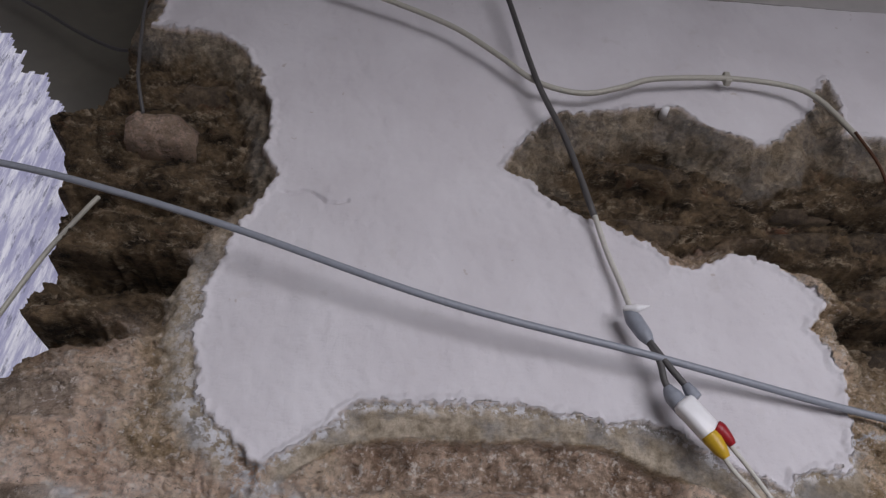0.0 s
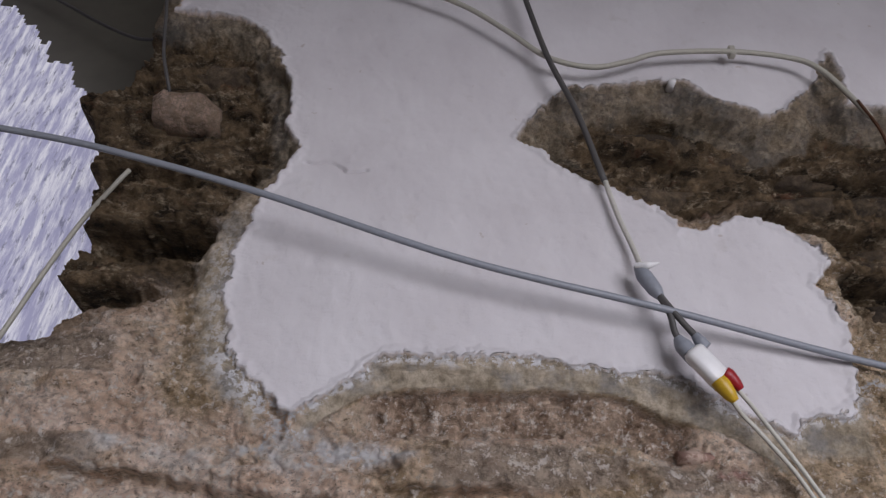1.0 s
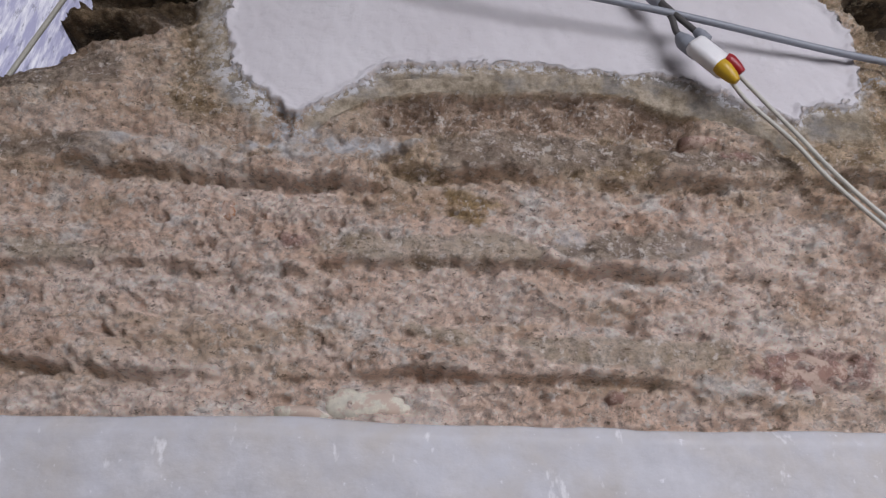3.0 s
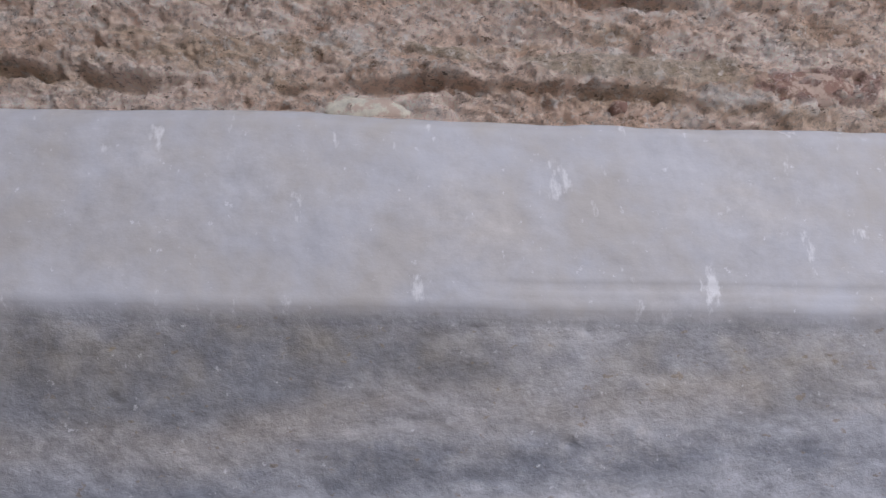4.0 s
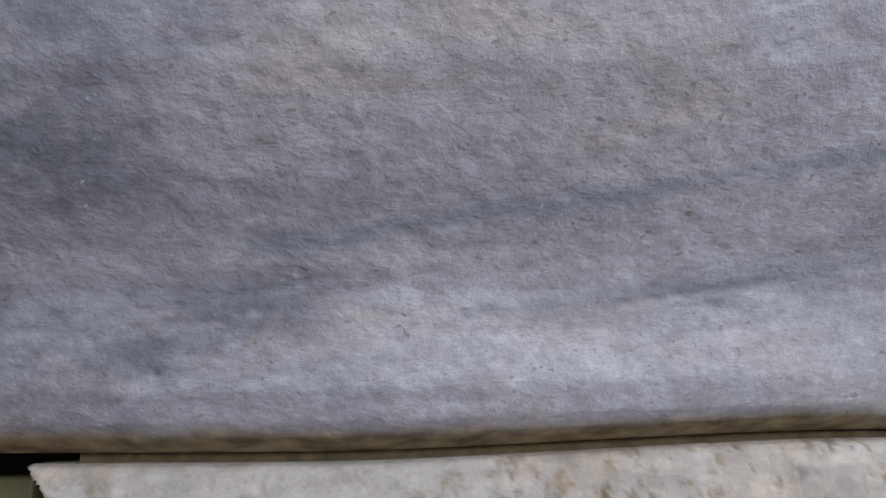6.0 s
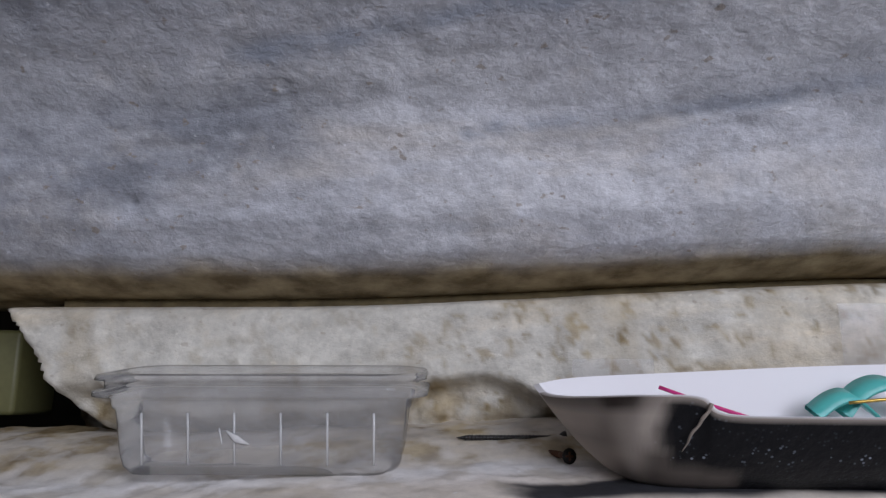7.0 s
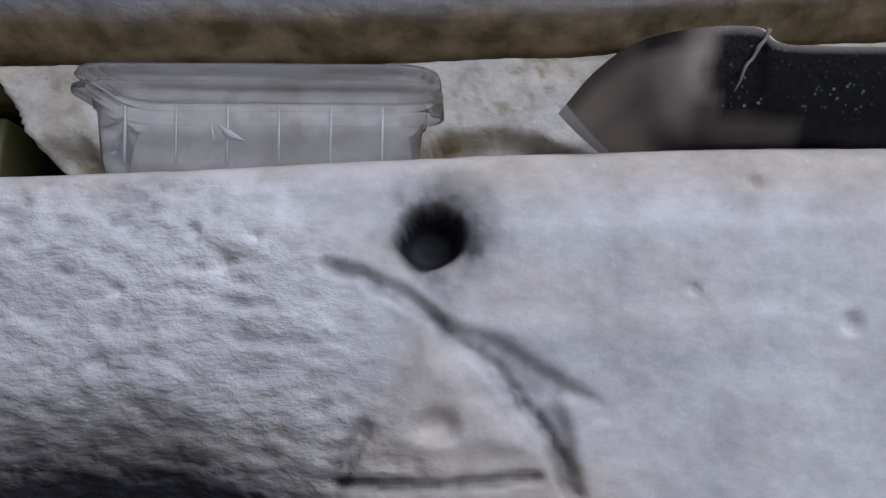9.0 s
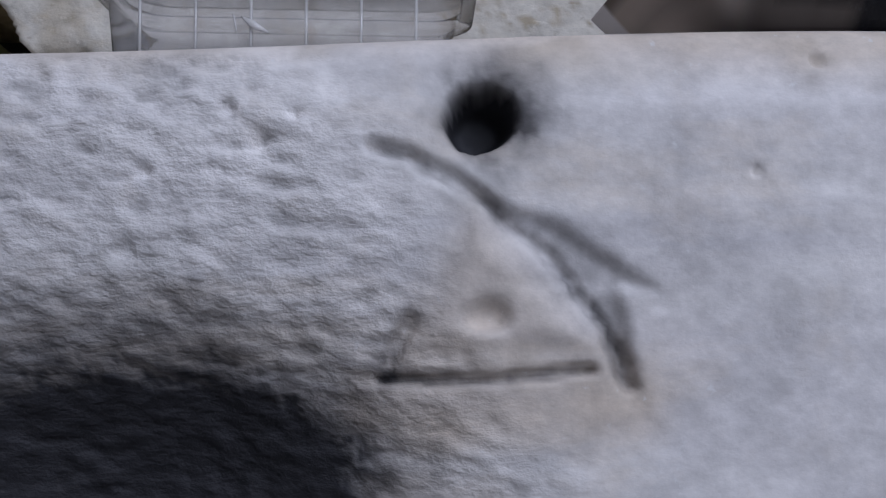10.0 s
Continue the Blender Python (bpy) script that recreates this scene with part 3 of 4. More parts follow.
gx = np.r_[np.arange(-0.85, -0.50, 0.007), np.arange(-0.50, 0.70, 0.0022), np.arange(0.70, 0.951, 0.007)]
gz = np.r_[np.arange(1.90, 2.94, 0.0022), np.arange(2.94, 3.08, 0.006)]
GX, GZ = np.meshgrid(gx, gz)
GY, GM = wall_fields(GX, GZ)
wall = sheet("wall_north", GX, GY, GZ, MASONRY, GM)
tagged(wall, "wall of broken white lime plaster over bare brick courses", "wall", kind="structure")


def wall_at(x, z):
    y, m = wall_fields(np.array([[x]], float), np.array([[z]], float))
    return float(y[0, 0]), {k: float(v[0, 0]) for k, v in m.items()}


# ---- the marble cornice over the ledge ----
PROFILE = [(1.935, 0.80), (1.924, 0.72), (1.917, 0.688), (1.905, 0.682), (1.864, 0.690), (1.80, 0.703), (1.768, 0.708), (1.755, 0.718), (1.71, 0.734),
           (1.68, 0.746), (1.63, 0.770), (1.57, 0.810), (1.514, 0.864), (1.475, 0.908), (1.45, 0.930), (1.42, 0.943), (1.38, 0.954),
           (1.357, 0.970), (1.346, 0.985), (1.340, 1.004), (1.335, 1.02), (1.336, 1.12)]


def along(points, spacing):
    """Even steps along a smoothed profile of (z, y)."""
    p = np.array(points)
    s = np.r_[0, np.cumsum(np.hypot(*np.diff(p, axis=0).T))]
    q = np.arange(0, s[-1], spacing)
    return np.interp(q, s, p[:, 0]), np.interp(q, s, p[:, 1])


pz, py = along(PROFILE, 0.0035)
px_ = np.arange(-0.85, 0.951, 0.0042)
CX, CZ = np.meshgrid(px_, pz)
CY = np.repeat(py[:, None], len(px_), 1)
tilt = np.interp(CZ, [1.32, 1.36, 1.45, 1.9], [1.0, 0.8, 0.0, 0.0]) * (0.017 * step(-0.1, 0.4, CX))
CZ = CZ + tilt + np.interp(CZ, [1.88, 1.917], [0, 1]) * (0.003 * fbm(CX, CZ * 0, 12, 3, 90) - 0.012 * (CX))
CY = CY + 0.0035 * fbm(CX, CZ, 9, 4, 91) + 0.0012 * fbm(CX, CZ, 70, 3, 92) + 0.0010 * step(0.3, 0.5, fbm(CX * 0.8 + CZ * 0.3, CZ * 1.3, 60, 3, 93)) * step(1.8, 1.7, CZ)
# short slanting tool marks and pits
slant = fbm(CX * 0.9 + CZ * 0.5, CZ * 1.9 - CX * 0.8, 46, 3, 191, 0.6)
worked = step(1.77, 1.74, CZ)
CY = CY + worked * (0.0010 * step(0.25, 0.55, slant) - 0.0004 * step(0.2, 0.5, -slant) + 0.0006 * fbm(CX, CZ * 1.3, 95, 2, 192))
for a, b, r in ((0.122, 1.611, 0.007), (0.163, 1.696, 0.003), (-0.089, 1.753, 0.004), (-0.206, 1.701, 0.005), (0.290, 1.688, 0.004), (0.127, 1.675, 0.006), (0.140, 1.753, 0.006), (-0.07, 1.462, 0.005), (-0.18, 1.392, 0.007)):
    CY = CY + 0.005 * step(r, r * 0.3, np.hypot(CX - a, (CZ - b) * 1.5))
# a shallow scored line and a few scratches
CY = CY + 0.002 * step(0.003, 0.0008, np.abs(CZ - 1.783 + 0.004 * CX)) * step(0.02, 0.12, CX)
for line in ([(-0.139, 1.380), (-0.088, 1.390), (-0.042, 1.400)], [(-0.196, 1.424), (-0.138, 1.427), (-0.095, 1.438)], [(-0.196, 1.434), (-0.048, 1.458)], [(-0.048, 1.684), (0.043, 1.691)], [(0.019, 1.744), (0.063, 1.752)], [(0.17, 1.44), (0.30, 1.458)], [(-0.30, 1.42), (-0.26, 1.425)]):
    CY = CY + 0.0022 * step(0.0024, 0.0006, stroke(CX, CZ, line))
base_z = np.repeat(pz[:, None], len(px_), 1)
grime_shade = np.clip(step(1.358, 1.342, base_z + 0.004 * fbm(CX, CZ, 22, 3, 94)) + 0.22 * step(1.40, 1.345, base_z) * step(-0.1, 0.5, fbm(CX, CZ, 14, 4, 95)), 0, 1)
wander = 0.003 * fbm(CX, CZ, 14, 3, 96) + 0.004 * fbm(CX, CZ, 60, 3, 196)
veins = 0.9 * step(0.007, 0.001, stroke(CX, CZ + wander, [(-0.10, 1.474), (0.05, 1.495), (0.156, 1.505), (0.227, 1.514), (0.34, 1.527), (0.6, 1.56)]))
veins = veins + 0.6 * step(0.006, 0.001, stroke(CX, CZ + wander, [(0.05, 1.434), (0.247, 1.454), (0.36, 1.469), (0.6, 1.50)]))
veins = np.clip(veins * (0.45 + 0.75 * step(-0.4, 0.4, fbm(CX, CZ, 40, 4, 97, 0.7))), 0, 1)
# brown band just below the lip, painted in as its shade
grime_shade = np.clip(grime_shade + 0.42 * step(1.765, 1.748, base_z + 0.004 * fbm(CX, CZ, 30, 3, 98)) * step(1.66, 1.735, base_z) * (0.6 + 0.6 * fbm(CX, CZ, 18, 4, 99)), 0, 1)
# broad bluish and buff beds in the marble, rising slightly along the block
mottle = 0.5 + 0.5 * step(-0.35, 0.35, fbm(CX * 0.7, CZ * 1.4, 22, 4, 193, 0.65))
haze = 0.02 * fbm(CX, CZ, 8, 3, 194)
bed_line = lambda pts, wide: step(wide, wide * 0.15, stroke(CX, CZ + haze, pts))
bed_shade = 0.55 * bed_line([(-0.6, 1.70), (-0.28, 1.715), (-0.12, 1.728), (0.05, 1.742)], 0.035) + 0.42 * bed_line([(-0.6, 1.60), (-0.277, 1.618), (-0.122, 1.641), (0.115, 1.660), (0.30, 1.675)], 0.030)
bed_shade = bed_shade + 0.55 * bed_line([(-0.6, 1.40), (-0.293, 1.417), (-0.168, 1.420), (-0.062, 1.446)], 0.055) + 0.40 * bed_line([(-0.6, 1.52), (-0.30, 1.53), (-0.20, 1.545)], 0.075)
# last two terms paint shade into the colour: to the left, towards the lip
bed_shade = bed_shade + 0.30 * bed_line([(0.12, 1.446), (0.249, 1.462), (0.40, 1.48)], 0.02) + 0.50 * step(0.10, -0.34, CX) + 0.60 * step(1.56, 1.72, CZ)
buff = 0.65 * bed_line([(-0.30, 1.672), (-0.161, 1.672), (-0.005, 1.688), (0.155, 1.705), (0.26, 1.700)], 0.026) + 0.45 * bed_line([(-0.06, 1.585), (0.116, 1.595), (0.20, 1.560), (0.10, 1.55)], 0.045)
below = step(1.766, 1.752, base_z)
cornice = sheet("cornice", CX, CY, CZ, MARBLE, dict(dirt=grime_shade, blacken=np.zeros_like(grime_shade), vein=veins, pale=1 - below, bed_shade=np.clip(bed_shade * mottle, 0, 0.8) * below, buff=np.clip(0.6 * buff * mottle, 0, 1) * below))
tagged(cornice, "weathered grey marble cornice block with a sloping veined face", "cornice", kind="structure")

# the paler band of stone under the groove, broken off at its left end
bz, by = along([(1.328, 1.05), (1.327, 1.015), (1.324, 1.004), (1.318, 1.000), (1.28, 0.997), (1.25, 0.995), (1.238, 1.002), (1.232, 1.015), (1.20, 1.02)], 0.003)
bx = np.arange(-0.40, 0.951, 0.0034)
BX, BZ = np.meshgrid(bx, bz)
BY = np.repeat(by[:, None], len(bx), 1)
end = np.interp(BZ, [1.23, 1.25, 1.29, 1.325], [-0.210, -0.238, -0.269, -0.296]) + 0.006 * fbm(BX, BZ, 30, 3, 101)
BY = BY + 0.30 * step(0.003, -0.006, BX - end) + 0.003 * fbm(BX, BZ, 20, 4, 102) + 0.0015 * fbm(BX, BZ, 90, 3, 103)
chip = step(1.252, 1.238, BZ + 0.012 * fbm(BX, BZ, 16, 3, 104) - 0.022 * step(0.0, 0.03, BX) * step(0.14, 0.08, BX) - 0.020 * step(-0.19, -0.22, BX))
BY = BY + chip * (0.026 + 0.012 * fbm(BX, BZ, 45, 4, 107, 0.65)) + 0.0022 * fbm(BX, BZ * 1.3, 55, 3, 108)
BZ = BZ + 0.017 * step(-0.1, 0.4, BX) * step(1.27, 1.31, BZ)
# speckled stains, plus shade painted into the broken lower edge
stain_shade = np.clip(0.7 * step(0.12, 0.45, fbm(BX, BZ, 110, 4, 105, 0.65)) * (0.4 + 0.6 * step(-0.05, 0.1, BX)) + 0.35 * step(0.1, 0.5, fbm(BX, BZ * 0.4, 26, 3, 106)) + 0.75 * chip * step(-0.4, 0.2, fbm(BX, BZ, 60, 3, 109)), 0, 1)
band = sheet("stone_band", BX, BY, BZ, STAINED, dict(dirt=stain_shade, blacken=np.zeros_like(stain_shade)))
tagged(band, "pale stained stone band with a broken end above the ledge", "stone band", kind="structure")

# ---- the carved block whose top is the ledge ----
fz, fy = along([(1.245, 1.06), (1.238, 1.0), (1.230, 0.968), (1.217, 0.935), (1.2085, 0.880), (1.206, 0.868), (1.203, 0.862), (1.198, 0.8585), (1.19, 0.8565), (1.168, 0.856),
                (1.13, 0.866), (1.09, 0.880), (1.04, 0.893), (1.00, 0.902), (0.94, 0.912), (0.86, 0.92)], 0.0021)
fx = np.r_[np.arange(-0.85, -0.32, 0.012), np.arange(-0.32, 0.36, 0.0022), np.arange(0.36, 0.95, 0.012)]
FX, FZ = np.meshgrid(fx, fz)
FY = np.repeat(fy[:, None], len(fx), 1)
front = step(1.205, 1.195, FZ)
top = 1 - step(1.212, 1.203, FZ)
hole = np.hypot((FX - 0.025) / 1.05, FZ - 1.169)
hole_cut = step(0.0165, 0.0080, hole + 0.003 * fbm(FX, FZ, 60, 3, 111))
funnel = step(0.032, 0.012, np.hypot(FX - 0.024, FZ - 1.172) + 0.004 * fbm(FX, FZ, 30, 2, 112))
cut = stroke(FX + 0.003 * fbm(FX, FZ, 70, 3, 135), FZ + 0.004 * fbm(FX, FZ, 55, 3, 113, 0.65), [(-0.017, 1.158), (-0.004, 1.155), (0.021, 1.137), (0.05, 1.114), (0.078, 1.083), (0.089, 1.058)])
scar = outline(FX, FZ + 0.003 * fbm(FX, FZ, 40, 3, 114), [(0.026, 1.136), (0.058, 1.126), (0.10, 1.098), (0.104, 1.092), (0.086, 1.094), (0.095, 1.056), (0.086, 1.056), (0.076, 1.082), (0.05, 1.112)])
mouth = stroke(FX, FZ + 0.0015 * fbm(FX, FZ, 60, 2, 115), [(-0.016, 1.066), (0.02, 1.063), (0.072, 1.065)])
cheek = stroke(FX, FZ, [(-0.012, 1.072), (-0.004, 1.088)])
nub = np.hypot((FX - 0.029), (FZ - 1.086) * 1.0)
facet = outline(FX, FZ, [(0.022, 1.135), (-0.008, 1.072), (0.078, 1.072)])
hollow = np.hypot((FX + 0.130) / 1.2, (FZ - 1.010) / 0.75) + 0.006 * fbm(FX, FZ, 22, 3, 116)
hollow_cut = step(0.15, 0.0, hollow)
tool = step(0.03, -0.06, FX + 0.6 * (FZ - 1.13) + 0.02 * fbm(FX, FZ, 20, 3, 129))
chisel = fbm(FX * 0.75, FZ * 1.7 + FX * 0.15, 120, 3, 117, 0.55) * tool
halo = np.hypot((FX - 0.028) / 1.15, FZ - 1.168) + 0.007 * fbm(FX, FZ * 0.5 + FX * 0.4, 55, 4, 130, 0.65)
pits = sum(0.004 * step(r, r * 0.3, np.hypot(FX - a, FZ - b)) for a, b, r in
           ((-0.064, 1.160, 0.006), (-0.077, 1.174, 0.005), (0.203, 1.128, 0.006), (0.137, 1.142, 0.003), (0.163, 1.187, 0.004), (-0.12, 1.120, 0.007), (-0.11, 1.15, 0.004), (-0.05, 1.17, 0.003)))
FY = FY + front * (0.026 * hole_cut + 0.006 * funnel + 0.006 * step(0.0050, 0.0008, cut) + 0.0045 * step(0.0, 0.006, scar) + 0.007 * step(0.0035, 0.0008, mouth)
                   + 0.006 * step(0.006, 0.001, cheek) - 0.004 * step(0.0, 0.012, facet) + 0.007 * step(0.0125, 0.003, nub) * step(1.079, 1.086, FZ) - 0.003 * step(0.012, 0.004, np.hypot(FX - 0.029, FZ - 1.074)) + 0.052 * hollow_cut
                   + 0.0030 * chisel + pits + 0.002 * fbm(FX, FZ, 14, 4, 118) + 0.0008 * fbm(FX, FZ, 110, 3, 119))
FZ = FZ + top * (0.003 * fbm(FX, FY, 18, 4, 120) + 0.0012 * fbm(FX, FY, 90, 3, 121)) + 0.016 * step(-0.25, 0.2, FX) - 0.009
dark_reach = hollow + 0.022 * chisel + 0.012 * fbm(FX, FZ, 30, 4, 123, 0.6)
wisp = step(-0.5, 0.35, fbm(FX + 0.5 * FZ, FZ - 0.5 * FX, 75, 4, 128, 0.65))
# soot round the hole, darker grooves and chisel marks, black towards the hollow's middle
blackening = np.clip(front * (0.95 * hole_cut + 0.85 * step(0.036, 0.012, halo) * (0.4 + 0.6 * wisp) + 0.80 * step(0.140, 0.060, dark_reach) + 0.30 * step(0.21, 0.08, dark_reach)
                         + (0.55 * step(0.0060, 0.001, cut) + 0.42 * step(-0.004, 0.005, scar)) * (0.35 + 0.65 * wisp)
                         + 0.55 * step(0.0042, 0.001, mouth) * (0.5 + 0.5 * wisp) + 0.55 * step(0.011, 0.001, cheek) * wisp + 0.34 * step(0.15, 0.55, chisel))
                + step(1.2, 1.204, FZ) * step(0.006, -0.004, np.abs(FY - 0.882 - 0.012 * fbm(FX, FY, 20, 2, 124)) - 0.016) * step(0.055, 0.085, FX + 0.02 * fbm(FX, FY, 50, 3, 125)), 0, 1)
muck = np.clip(0.35 * top * step(-0.1, 0.4, fbm(FX, FY, 45, 4, 136, 0.65)) + 0.55 * top * step(0.92, 0.955, FY + 0.015 * fbm(FX, FY, 25, 3, 126)) + 0.3 * step(0.15, 0.5, fbm(FX, FZ + FY, 24, 4, 127)) * step(1.17, 1.20, FZ), 0, 1)
lip_tint = step(1.180, 1.208, FZ + 0.012 * fbm(FX, FZ, 16, 3, 132)) * step(0.93, 0.88, FY)
block = sheet("ledge_block", FX, FY, FZ, PALE_MARBLE, dict(dirt=muck, blacken=blackening, tool=tool * front, buff=np.clip(0.45 * step(-0.012, 0.014, facet + 0.006 * fbm(FX, FZ, 30, 3, 137)) + 0.45 * step(0.024, 0.002, stroke(FX, FZ, [(-0.02, 1.052), (0.09, 1.052)])) + 0.55 * lip_tint + 0.35 * step(0.0, 0.5, fbm(FX, FZ, 11, 4, 133)) * step(1.12, 1.02, FZ), 0, 0.7)))
tagged(block, "pale carved marble block with a drilled hole, cut lines and a black hollow", "stone block", kind="structure")


def ledge_z(y):
    """Height of the ledge's top."""
    return float(np.interp(y, [0.868, 0.880, 0.935, 0.968, 1.0, 1.06], [1.206, 1.2085, 1.217, 1.230, 1.238, 1.245]))


# ---- the plain rest of the room ----
def slab(name, x0, x1, y0, y1, z0, z1, material, label, category="wall"):
    ob = part(name, box(x1 - x0, y1 - y0, z1 - z0, at=((x0 + x1) / 2, (y0 + y1) / 2, (z0 + z1) / 2)), material, smooth=False)
    return tagged(ob, label, category, kind="structure")


slab("floor", -2.3, 2.3, -2.2, 1.8, -0.2, 0.0, FLOOR, "worn grey stone floor of the room", "floor")
slab("ceiling", -2.3, 2.3, -2.2, 1.8, 3.45, 3.65, PLASTER, "plain grey plastered ceiling", "ceiling")
# out of view, added to keep high daylight off the upper wall
slab("ceiling_beam", -2.1, 2.1, -0.85, -0.55, 2.80, 3.45, PLASTER, "added unseen beam that shades the upper plaster", "beam")
slab("wall_west", -2.3, -2.1, -2.2, 1.8, 0.0, 3.45, PLASTER, "plain plastered side wall")
slab("wall_east", 2.1, 2.3, -2.2, 1.8, 0.0, 3.45, PLASTER, "plain plastered side wall")
slab("wall_south_low", -2.1, 2.1, -2.2, -2.06, 0.0, 1.45, PLASTER, "plain plastered wall under a tall opening")
slab("wall_south_high", -2.1, 2.1, -2.2, -2.06, 3.42, 3.45, PLASTER, "plain plastered wall over a tall opening")
slab("wall_south_left", -2.1, 0.35, -2.2, -2.06, 1.45, 3.42, PLASTER, "plain plastered wall beside a tall opening")
slab("wall_south_right", 2.06, 2.1, -2.2, -2.06, 1.45, 3.42, PLASTER, "plain plastered wall beside a tall opening")
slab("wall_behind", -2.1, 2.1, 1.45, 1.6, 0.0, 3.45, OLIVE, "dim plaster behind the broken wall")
slab("wall_north_head", -0.42, 2.1, 0.74, 0.9, 3.079, 3.45, PLASTER, "plain plaster above the broken patch")
slab("wall_north_right", 0.94, 2.1, 0.72, 1.2, 0.0, 3.08, PLASTER, "plain plaster beside the broken patch")
slab("wall_north_left", -2.1, -0.84, 0.73, 1.2, 0.0, 1.93, PLASTER, "plain plaster beside the marble")
slab("joint_mortar", -0.265, 0.94, 1.032, 1.06, 1.29, 1.350, plain("dirty_joint", (0.17, 0.13, 0.065), 0.9, grain=0.4, scale=60), "brown dirt-filled joint between cornice and band", "joint")
slab("wall_base", -0.84, 0.94, 0.925, 1.2, 0.0, 0.87, PALE_MARBLE, "pale stone foot of the wall below the block")

# ---- the bright sheet beyond the broken end of the wall ----
def sheet_material():
    k = Mat("streaked_sheet")
    streak = k.noise(40, 7, 0.7, k.stretch(2.4, 1.0, 0.32, (0.0, 0.22, 0.0)))
    c = k.mix(k.ramp(streak, (0.44, 0.0), (0.62, 1.0)), (0.42, 0.42, 0.62), (0.90, 0.90, 1.0))
    c = k.mix(k.ramp(k.noise(55, 6, 0.7, k.stretch(1.8, 1, 0.5, (0.0, 0.2, 0.0))), (0.56, 0.0), (0.64, 0.85)), c, (0.20, 0.205, 0.30))
    k.colour(k.mix(0.75, c, (0.05, 0.05, 0.06)))
    k.set("Roughness", 0.6)
    # its own glow replaces the daylight falling on this sheet
    e = k.node("ShaderNodeEmission", Strength=0.62)
    k.link(c, e.inputs[0])
    add = k.t.nodes.new("ShaderNodeAddShader")
    k.link(k.b.outputs[0], add.inputs[0])
    k.link(e.outputs[0], add.inputs[1])
    k.link(add.outputs[0], k.out.inputs[0])
    return k.m


sx, sz = np.meshgrid(np.arange(-1.6, -0.34, 0.006), np.arange(2.1, 3.5, 0.006))
sy = 0.98 + 0.012 * fbm(sx, sz * 0.3, 14, 3, 131) + 0.05 * (sx + 0.7)
torn = sz < 2.982 - 1.0 * (sx + 0.673) + 0.05 * fbm(sx, sz * 0.3, 40, 3, 132)
pane = sheet("window_1", sx, sy, sz, sheet_material(), keep=torn)
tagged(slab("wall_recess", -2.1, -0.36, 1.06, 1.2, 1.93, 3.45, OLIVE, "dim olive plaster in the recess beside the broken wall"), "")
tagged(pane, "bright streaked translucent sheet glowing in place of daylight in an opening", "window", kind="structure")

# ---- cables ----
def cable(name, points, radius, material, label, per=10):
    ob = part(name, tube(points, radius, 10, per), material)
    return tagged(ob, label, "cable")


cable("cable", [(-0.75, 0.63, 2.575), (-0.454, 0.636, 2.540), (-0.323, 0.638, 2.514), (-0.179, 0.642, 2.477), (0.05, 0.652, 2.410), (0.28, 0.668, 2.369), (0.50, 0.690, 2.330), (0.75, 0.70, 2.29)],
      0.0041, GREY_CABLE, "thick grey cable slung loosely in front of the wall")
cable("cable", [(-0.52, 0.77, 2.20), (-0.475, 0.76, 2.355), (-0.461, 0.76, 2.416), (-0.432, 0.75, 2.495), (-0.396, 0.733, 2.550), (-0.386, 0.733, 2.572)],
      0.0032, BEIGE_CABLE, "thin beige cable running up over the broken brick end")
cable("cable", [(-0.36, 0.715, 2.70), (-0.375, 0.70, 2.748), (-0.392, 0.715, 2.80), (-0.404, 0.715, 2.86), (-0.42, 0.725, 2.93), (-0.43, 0.73, 3.05)],
      0.0024, DARK_CABLE, "thin dark cable climbing the edge of the broken plaster")
cable("cable", [(-0.917, 1.0, 3.29), (-0.80, 1.0, 3.23), (-0.697, 0.99, 3.16), (-0.594, 0.97, 3.094), (-0.52, 0.94, 3.06)], 0.0035, DARK_CABLE, "thin dark cable on the dim plaster by the corner")
cable("cable", [(-0.15, 0.70, 2.99), (-0.051, 0.702, 2.956), (0.046, 0.702, 2.909), (0.113, 0.701, 2.855), (0.170, 0.70, 2.803), (0.234, 0.70, 2.787), (0.292, 0.70, 2.805), (0.345, 0.702, 2.830),
                (0.457, 0.704, 2.846), (0.549, 0.704, 2.839), (0.585, 0.702, 2.814), (0.612, 0.70, 2.761), (0.63, 0.70, 2.72)], 0.0042, BEIGE_CABLE, "grey-beige cable clipped in a sagging curve on the plaster")
cable("cable", [(0.612, 0.69, 2.742), (0.63, 0.692, 2.68), (0.635, 0.70, 2.60), (0.66, 0.71, 2.50)], 0.0022, RUST, "thin red-brown wire over the brick hollow")

video = thing("video_cable", (0.28, 0.68, 2.35))
tagged(video, "video cable with joined plugs hanging down the plaster", "cable")


def vpart(name, bm, material, label=""):
    ob = part(name, bm, material, video, label)
    ob.matrix_parent_inverse = Matrix.Translation(video.location).inverted()
    return ob


vpart("dark_lead", tube([(0.125, 0.70, 3.01), (0.135, 0.70, 2.967), (0.168, 0.692, 2.798), (0.204, 0.694, 2.690), (0.232, 0.694, 2.568)], 0.0042), DARK_CABLE, "dark grey lead")
vpart("pale_lead", tube([(0.232, 0.694, 2.571), (0.243, 0.695, 2.518), (0.256, 0.693, 2.468), (0.261, 0.688, 2.437)], 0.0034), PALE_CABLE, "painted white stretch of the lead")
vpart("joint", tube([(0.254, 0.68, 2.432), (0.259, 0.677, 2.418), (0.268, 0.674, 2.398), (0.272, 0.672, 2.388)], [0.005, 0.0095, 0.0085, 0.005]), GREY_CABLE, "grey splitter joint")
